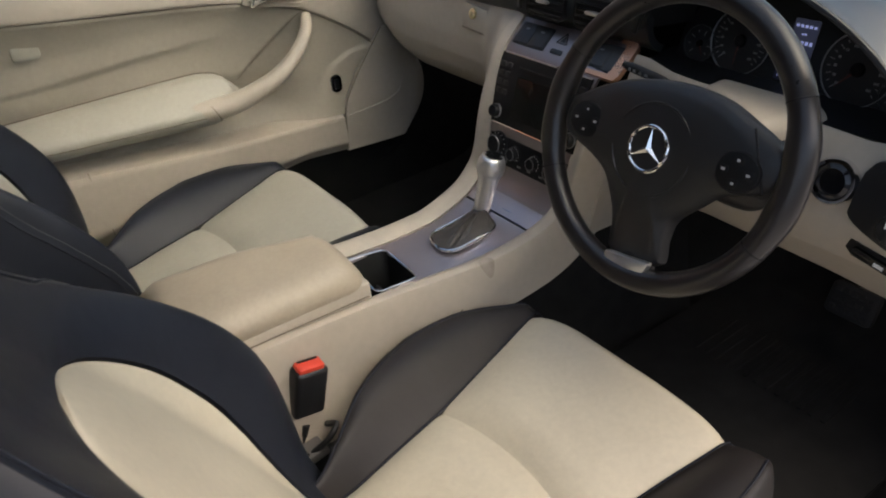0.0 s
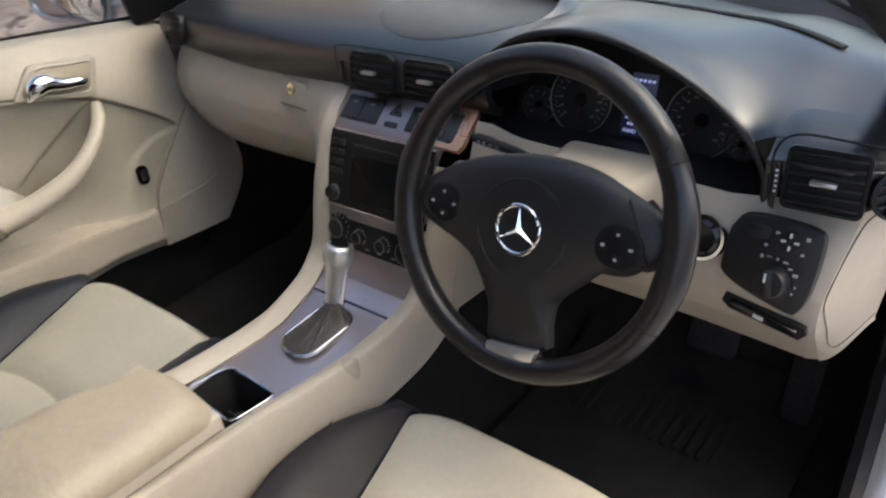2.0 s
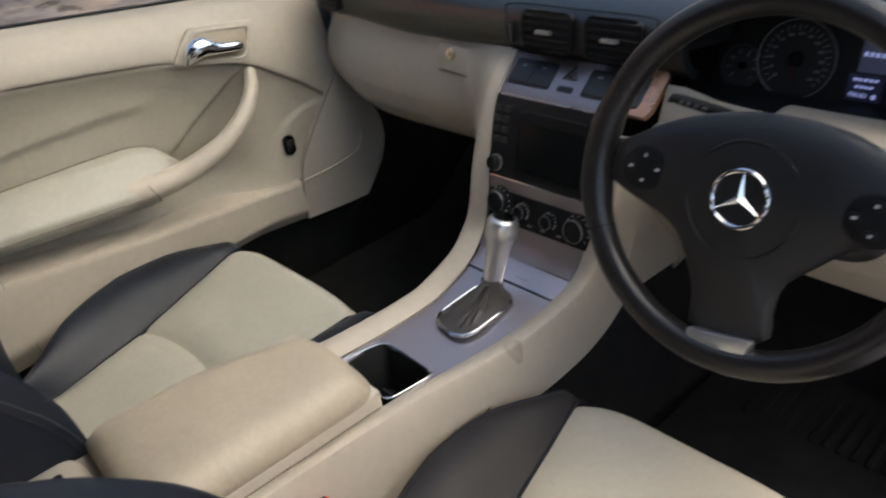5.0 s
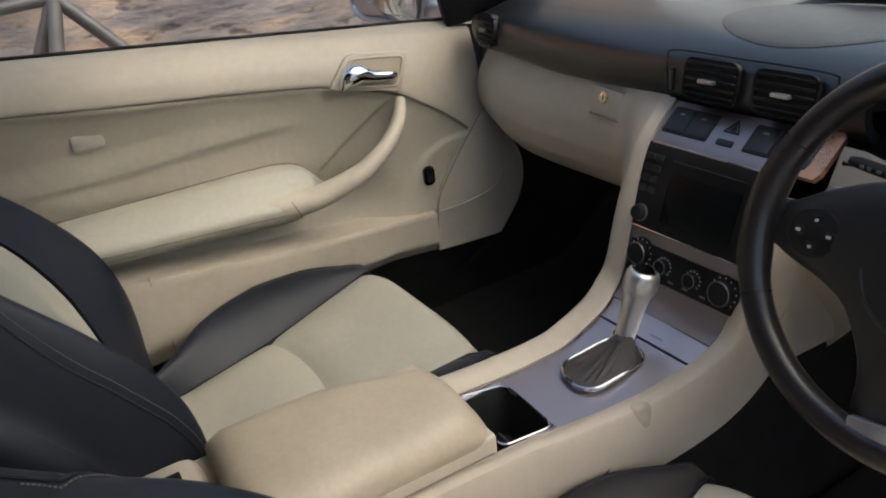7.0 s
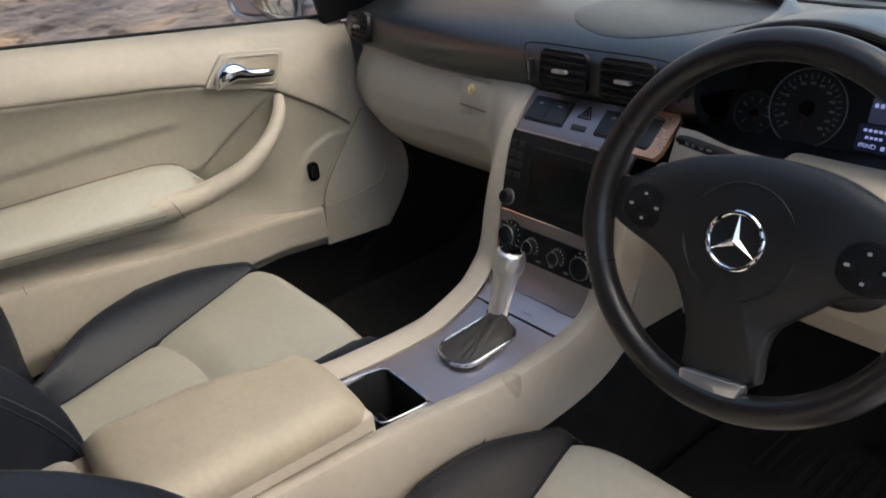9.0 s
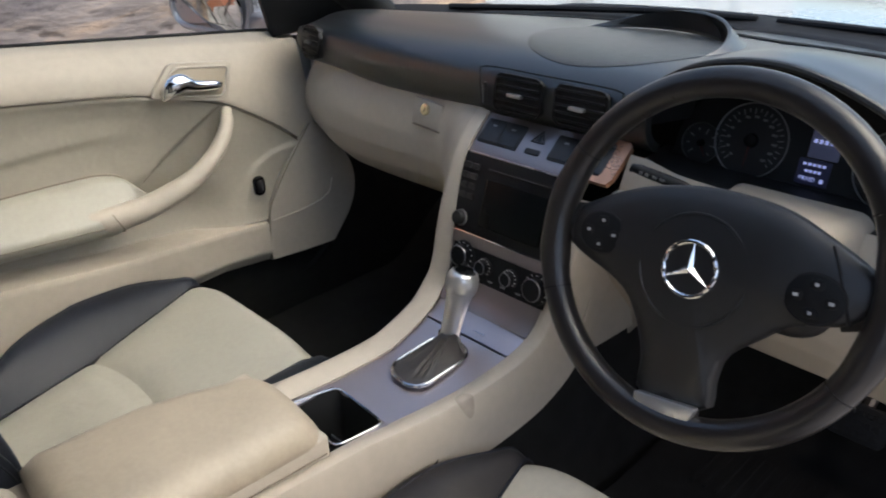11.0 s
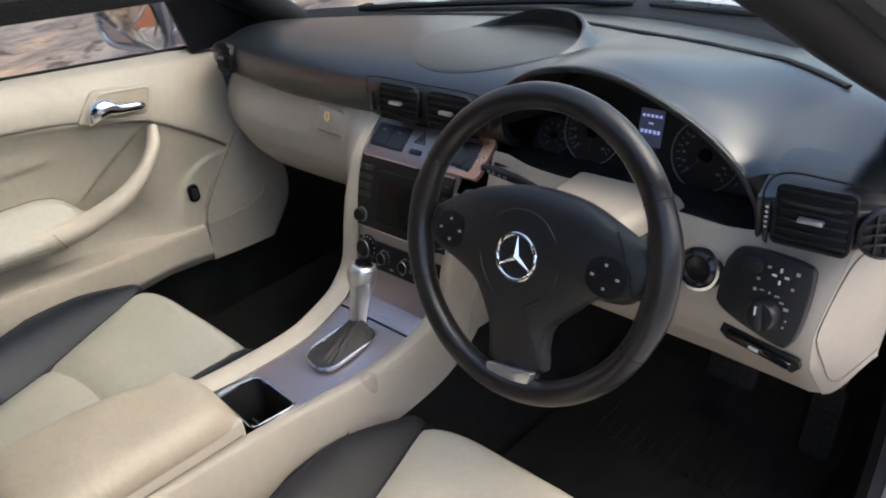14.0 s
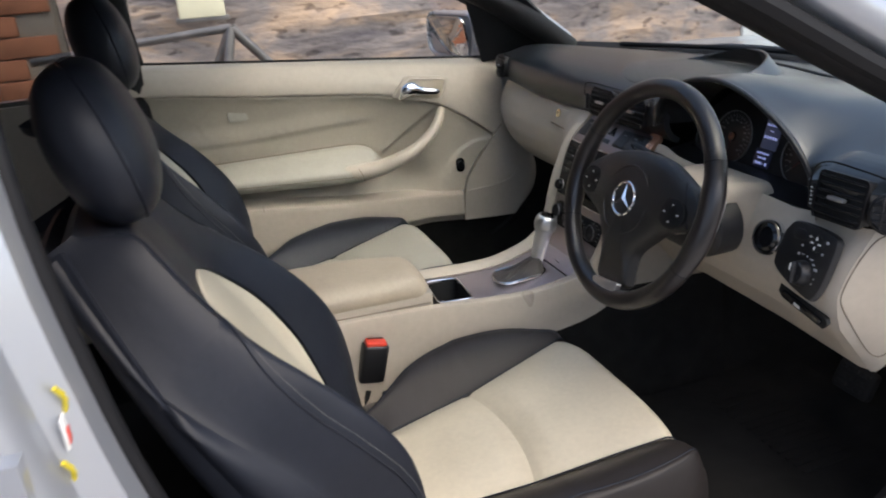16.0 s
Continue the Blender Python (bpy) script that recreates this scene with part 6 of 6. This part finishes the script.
# ---- steering wheel and column ----
def steering_wheel():
    lean, turned = radians(20.4), radians(2.5)
    up = Vector((0, math.sin(lean), math.cos(lean)))
    f = Face((0.365, 0.0, 0.850), Vector((1, 0, 0)) * math.cos(turned) + up * math.sin(turned), up)
    w = thing("steering_wheel", "black leather three-spoke steering wheel with a bright round badge", "steering wheel", tuple(f.at))
    r0 = f.moved(-0.0016, 0.0096, -0.0195)
    R = 0.1745
    ring = [r0(R * math.cos(t), R * math.sin(t)) for t in (2 * math.pi * k / 96 for k in range(96))]
    rim = part("rim", tube(ring, [0.0158 + 0.0022 * math.exp(-((math.cos(t) ** 2 - 0.96) / 0.06) ** 2) for t in (2 * math.pi * k / 96 for k in range(96))], 16, closed=True, up=f.out), RIM_LEATHER, w, "worn black leather rim")
    for deg in (28, 152, -28, -154):
        a = radians(deg)
        c = r0(R * math.cos(a), R * math.sin(a))
        ra, ta = (f.right * math.cos(a) + f.up * math.sin(a)), f.out
        part("rim_seam", tube([c + (ra * math.cos(t) + ta * math.sin(t)) * (0.0152 + 0.0022 * math.exp(-((math.cos(a) ** 2 - 0.96) / 0.06) ** 2)) for t in np.linspace(0, 2 * math.pi, 20, endpoint=False)], 0.0012, 5, closed=True), SLOT, rim, "stitched seam")
    # airbag cover with arms
    top = [(-0.152, 0.032), (-0.108, 0.055), (-0.062, 0.072), (0.0, 0.081), (0.062, 0.076), (0.106, 0.060), (0.156, 0.033)]
    right = [(0.162, 0.006), (0.143, -0.014), (0.098, -0.029), (0.073, -0.051)]
    foot = [(0.046, -0.078), (0.040, -0.106), (0.0365, -0.140), (-0.032, -0.147), (-0.038, -0.118), (-0.044, -0.090)]
    left = [(-0.066, -0.051), (-0.096, -0.033), (-0.130, -0.022), (-0.156, -0.010), (-0.160, 0.012)]
    outline = curve([(x, y, 0) for x, y in top + right + foot + left], 72)
    hub = [(p.x, p.y) for p in outline]
    rings = []
    for k, dd in ((1.0, -0.032), (1.0, -0.020), (0.985, -0.014), (0.94, -0.010), (0.80, -0.006), (0.60, -0.003), (0.40, -0.001), (0.2, 0.0), (0.03, 0.0)):
        ring = []
        for x, y in hub:
            xx, yy = x * k, 0.004 + (y - 0.004) * k
            far = max(0.0, abs(xx) - 0.075)
            ring.append(f(xx, yy, dd - 2.0 * far ** 2 * 0.4 - 0.10 * max(0, -yy - 0.06)))
        rings.append(ring)
    pad_ = part("airbag_cover", loft(rings), BLACK, w, "black grained airbag cover")
    part("airbag_ring", tube([f(0.0 + 0.056 * math.cos(t), -0.002 + 0.056 * math.sin(t), -0.0026) for t in np.linspace(0, 2 * math.pi, 56, endpoint=False)], 0.0016, 6, closed=True), BLACK, pad_)
    gap = curve((f(0.117, 0.053, -0.0125), f(0.126, 0.036, -0.0105), f(0.136, 0.012, -0.0105), f(0.146, -0.012, -0.013)), 16)
    part("spoke_gap", tube(gap, 0.0016, 6), SLOT, pad_, "dark joint of the spoke")
    # arms to the rim
    for side in (-1, 1):
        arm = [f(side * 0.134, 0.008, -0.0265), f(side * 0.156, 0.011, -0.0265), f(side * 0.172, 0.014, -0.024)]
        part("spoke", tube(curve(arm, 8), [0.029, 0.028, 0.0265, 0.025, 0.0235, 0.022, 0.0205, 0.019], 14, flat=0.38, up=f.out), BLACK, w, "black side spoke")
    part("lower_spoke", loft([[f(x * a, y0, d0) for x, d0 in ((-1, -0.034), (-0.9, -0.020), (0, -0.016), (0.9, -0.020), (1, -0.034), (0, -0.038))] for a, y0 in ((0.042, -0.075), (0.036, -0.110), (0.031, -0.140), (0.029, -0.168))]), BLACK, w, "black lower spoke")
    trim_shape = [(-0.033, -0.146), (0.036, -0.139), (0.031, -0.156), (0.023, -0.163), (-0.020, -0.167), (-0.029, -0.165)]
    part("spoke_trim", plate(round_loop(trim_shape, 0.004), f.moved(0, 0.004, -0.0150), 0.006, 0.002), SPOKE_METAL, w, "satin metal trim on the lower spoke")
    # round badge: plain ring and three arms
    b = f.moved(-0.001, -0.001, 0.0)
    badge = part("badge_ring", tube([b(0.0272 * math.cos(t), 0.0272 * math.sin(t), 0.001) for t in np.linspace(0, 2 * math.pi, 48, endpoint=False)], 0.0024, 8, closed=True), CHROME, w, "bright chrome badge ring")
    part("badge_ground", lathe([(0, 0), (0.026, 0), (0.025, 0.0008), (0, 0.001)], b.at, b.out, 36), BLACK, badge)
    for k in range(3):
        a = radians(90 + 120 * k)
        tip = b(0.026 * math.cos(a), 0.026 * math.sin(a), 0.0018)
        side_ = b.right * -math.sin(a) + b.up * math.cos(a)
        bm = bmesh.new()
        base = [b.at + side_ * 0.0044 + b.out * 0.001, b.at - side_ * 0.0044 + b.out * 0.001]
        root = b.at - (b.right * math.cos(a) + b.up * math.sin(a)) * 0.0026 + b.out * 0.001
        vs = [bm.verts.new(p) for p in (*base, root, tip, b.at + b.out * 0.0052)]
        for q in ((0, 3, 4), (3, 1, 4), (1, 2, 4), (2, 0, 4), (0, 2, 1), (0, 1, 3)):
            bm.faces.new([vs[i] for i in q])
        part("badge_arm", bm, CHROME, badge, sharp=10)
    # thumb button pads
    for x, y in ((-0.108, 0.010), (0.115, 0.004)):
        g = f.moved(x, y, -0.0072)
        bp = part("button_pad", plate([(0.0265 * math.cos(t), 0.0225 * math.sin(t)) for t in np.linspace(0, 2 * math.pi, 32, endpoint=False)], g, 0.0044, 0.002), RADIO, w, "round pad of four thumb buttons")
        part("pad_joint", tube([g(0.0268 * math.cos(t), 0.0228 * math.sin(t), 0.0032) for t in np.linspace(0, 2 * math.pi, 40, endpoint=False)], 0.0008, 6, closed=True), SLOT, bp, "dark joint round the pad")
        for dx, dy in ((0, 0.013), (0, -0.013), (0.0155, 0), (-0.0155, 0)):
            part("thumb_button", plate(rrect(0.0125, 0.0095, 0.004), g.moved(dx, dy, 0.0044), 0.0007, 0.0005), RADIO, bp)
            bars(g.moved(dx, dy, 0.0054), [(0, 0, 0.0044 if dx else 0.0032, 0.0028)], SYMBOL, "button_symbol", bp, 0.0003)
    # shift paddles
    for shape in ([(-0.106, 0.052), (-0.110, 0.030), (-0.131, 0.036), (-0.133, 0.050), (-0.124, 0.056)], [(0.148, 0.048), (0.148, 0.020), (0.150, -0.020), (0.158, -0.024), (0.165, 0.0), (0.164, 0.042), (0.156, 0.054)]):
        part("shift_paddle", plate(round_loop(shape, 0.004), f.moved(0, 0, -0.048), 0.004, 0.0015), SATIN, w, "bright shift paddle")
    return w


def steering_column():
    c = thing("steering_column", "beige steering column cover with dark stalks", "steering column", (0.365, 0.12, 0.80))
    rings = []
    for y, wide, high, zc in ((0.050, 0.110, 0.064, 0.830), (0.058, 0.124, 0.072, 0.830), (0.10, 0.136, 0.078, 0.830), (0.16, 0.150, 0.086, 0.824), (0.215, 0.166, 0.094, 0.815)):
        rings.append([Vector((0.378 + x, y, zc + z)) for x, z in rrect(wide, high, 0.020, 6)])
    part("column_cover", loft(rings), BEIGE, c, "beige column cover")
    part("column_collar", lathe([(0, 0.0), (0.056, 0.0), (0.060, 0.012), (0.054, 0.030), (0, 0.03)], (0.365, 0.030, 0.842), (0, 1, -0.2), 36), BLACK, c, "black collar behind the wheel")
    shroud = [[Vector((0.378 + x * k, y, 0.798 + z * k)) for x, z in rrect(0.190, 0.100, 0.048, 8)] for y, k in ((0.085, 0.5), (0.100, 0.92), (0.108, 1.0), (0.150, 1.0))]
    part("column_shroud", loft(shroud), BLACK, c, "black round shroud of the column")
    st = curve(((0.345, 0.110, 0.872), (0.298, 0.112, 0.881), (0.256, 0.112, 0.886), (0.222, 0.110, 0.891)), 16)
    part("stalk", tube(st, [0.003, 0.003, 0.0035, 0.004, 0.0045, 0.005] + [0.006, 0.007, 0.0075, 0.008, 0.008, 0.008, 0.008, 0.0078, 0.0075, 0.005], 12, flat=0.75), RADIO, c, "black combination stalk")
    bars(Face((0.250, 0.1035, 0.888), (1, 0, -0.08)), [(-0.012, 0, 0.004, 0.004), (-0.004, 0, 0.004, 0.004), (0.006, 0, 0.005, 0.003), (0.016, 0, 0.006, 0.003)], MARK, "stalk_symbols", c, 0.0004)
    part("cruise_stalk", tube(curve(((0.330, 0.100, 0.850), (0.285, 0.095, 0.842), (0.255, 0.09, 0.838)), 8), 0.006, 10), BLACK, c, "short black stalk")
    return c


def pedals():
    for name, label, x, z, w, h in (("accelerator_pedal", "dark grey studded accelerator pedal on the carpet", 0.588, 0.355, 0.050, 0.125), ("brake_pedal", "black rubber brake pedal with a steel arm", 0.430, 0.40, 0.085, 0.060)):
        p = thing(name, label, "pedal", (x, 0.52, 0.30))
        f = Face((x, 0.50, z), (1, 0, 0), (0, 0.45, 1))
        plate_ = part("pedal_plate", plate(rrect(w, h, 0.010), f, 0.010, 0.003), PEDAL, p, "dark grey rubber plate")
        across, down = (3, 7) if h > w else (5, 3)
        for k in range(across * down):
            x0, y0 = w * 0.82 * ((k % across + 0.5) / across - 0.5), h * 0.86 * ((k // across + 0.5) / down - 0.5)
            part("stud", rbox(f(x0, y0, 0.0108), (0.0105, 0.0100, 0.004), 0.0015, 1, f.turn()), PEDAL, plate_)
        part("pedal_arm", tube([f(0, 0, -0.006), f(0, 0.10, -0.08), (x, 0.64, 0.62)], 0.009, 8), STEEL, p, "dark steel arm")


def floor_mat():
    m = thing("floor_mat", "black carpet floor mat with a ribbed heel pad", "mat", (0.36, 0.22, 0.28))

    def fn(u, v):
        x, y = 0.17 + 0.46 * u, -0.02 + 0.56 * v
        return (x, y, 0.300 + 0.17 * smooth(0.45, 0.75, y) + 0.005 * noise.noise(Vector((x * 8, y * 8, 5))))

    part("mat_sheet", sheet(fn, 30, 36, 0.010), CARPET, m)
    for k in range(13):
        part("heel_rib", rbox((0.258 + 0.021 * k, 0.365, 0.3026), (0.0085, 0.125, 0.004), 0.001, 1), CARPET, m, "black woven rib")
    return m


ground()
stone_wall()
closing_walls()
front_wall()
car_floor()
car_shell()
tube_stand()
passenger_door()
door_mirror()
driver = seat("driver_seat", "two-tone beige and dark grey leather seat behind the wheel")
passenger = seat("passenger_seat", "two-tone beige and dark grey leather seat beside the door", twin=True)
passenger.location = (0.355 - 0.735, -0.25 - 0.090, 0.28 + 0.030)
# the passenger's backrest stands a little steeper
hinge = Vector((0, -0.445 + 0.25, 0.44 - 0.28))
for piece in passenger.children:
    if piece.name.split(".")[0] in ("backrest_panel", "backrest_bolster", "bolster_seam", "stitching", "backrest_shell", "backrest_side", "headrest", "headrest_post"):
        ahead = Vector((0, 0.030, 0)) if piece.name.startswith("headrest") else Vector()
        piece.matrix_local = Matrix.Translation(hinge + ahead) @ Matrix.Rotation(radians(-4), 4, "X") @ Matrix.Translation(-hinge)
belt_buckle()
console()
dashboard()
centre_stack()
steering_wheel()
steering_column()
pedals()
floor_mat()
brick_pier()
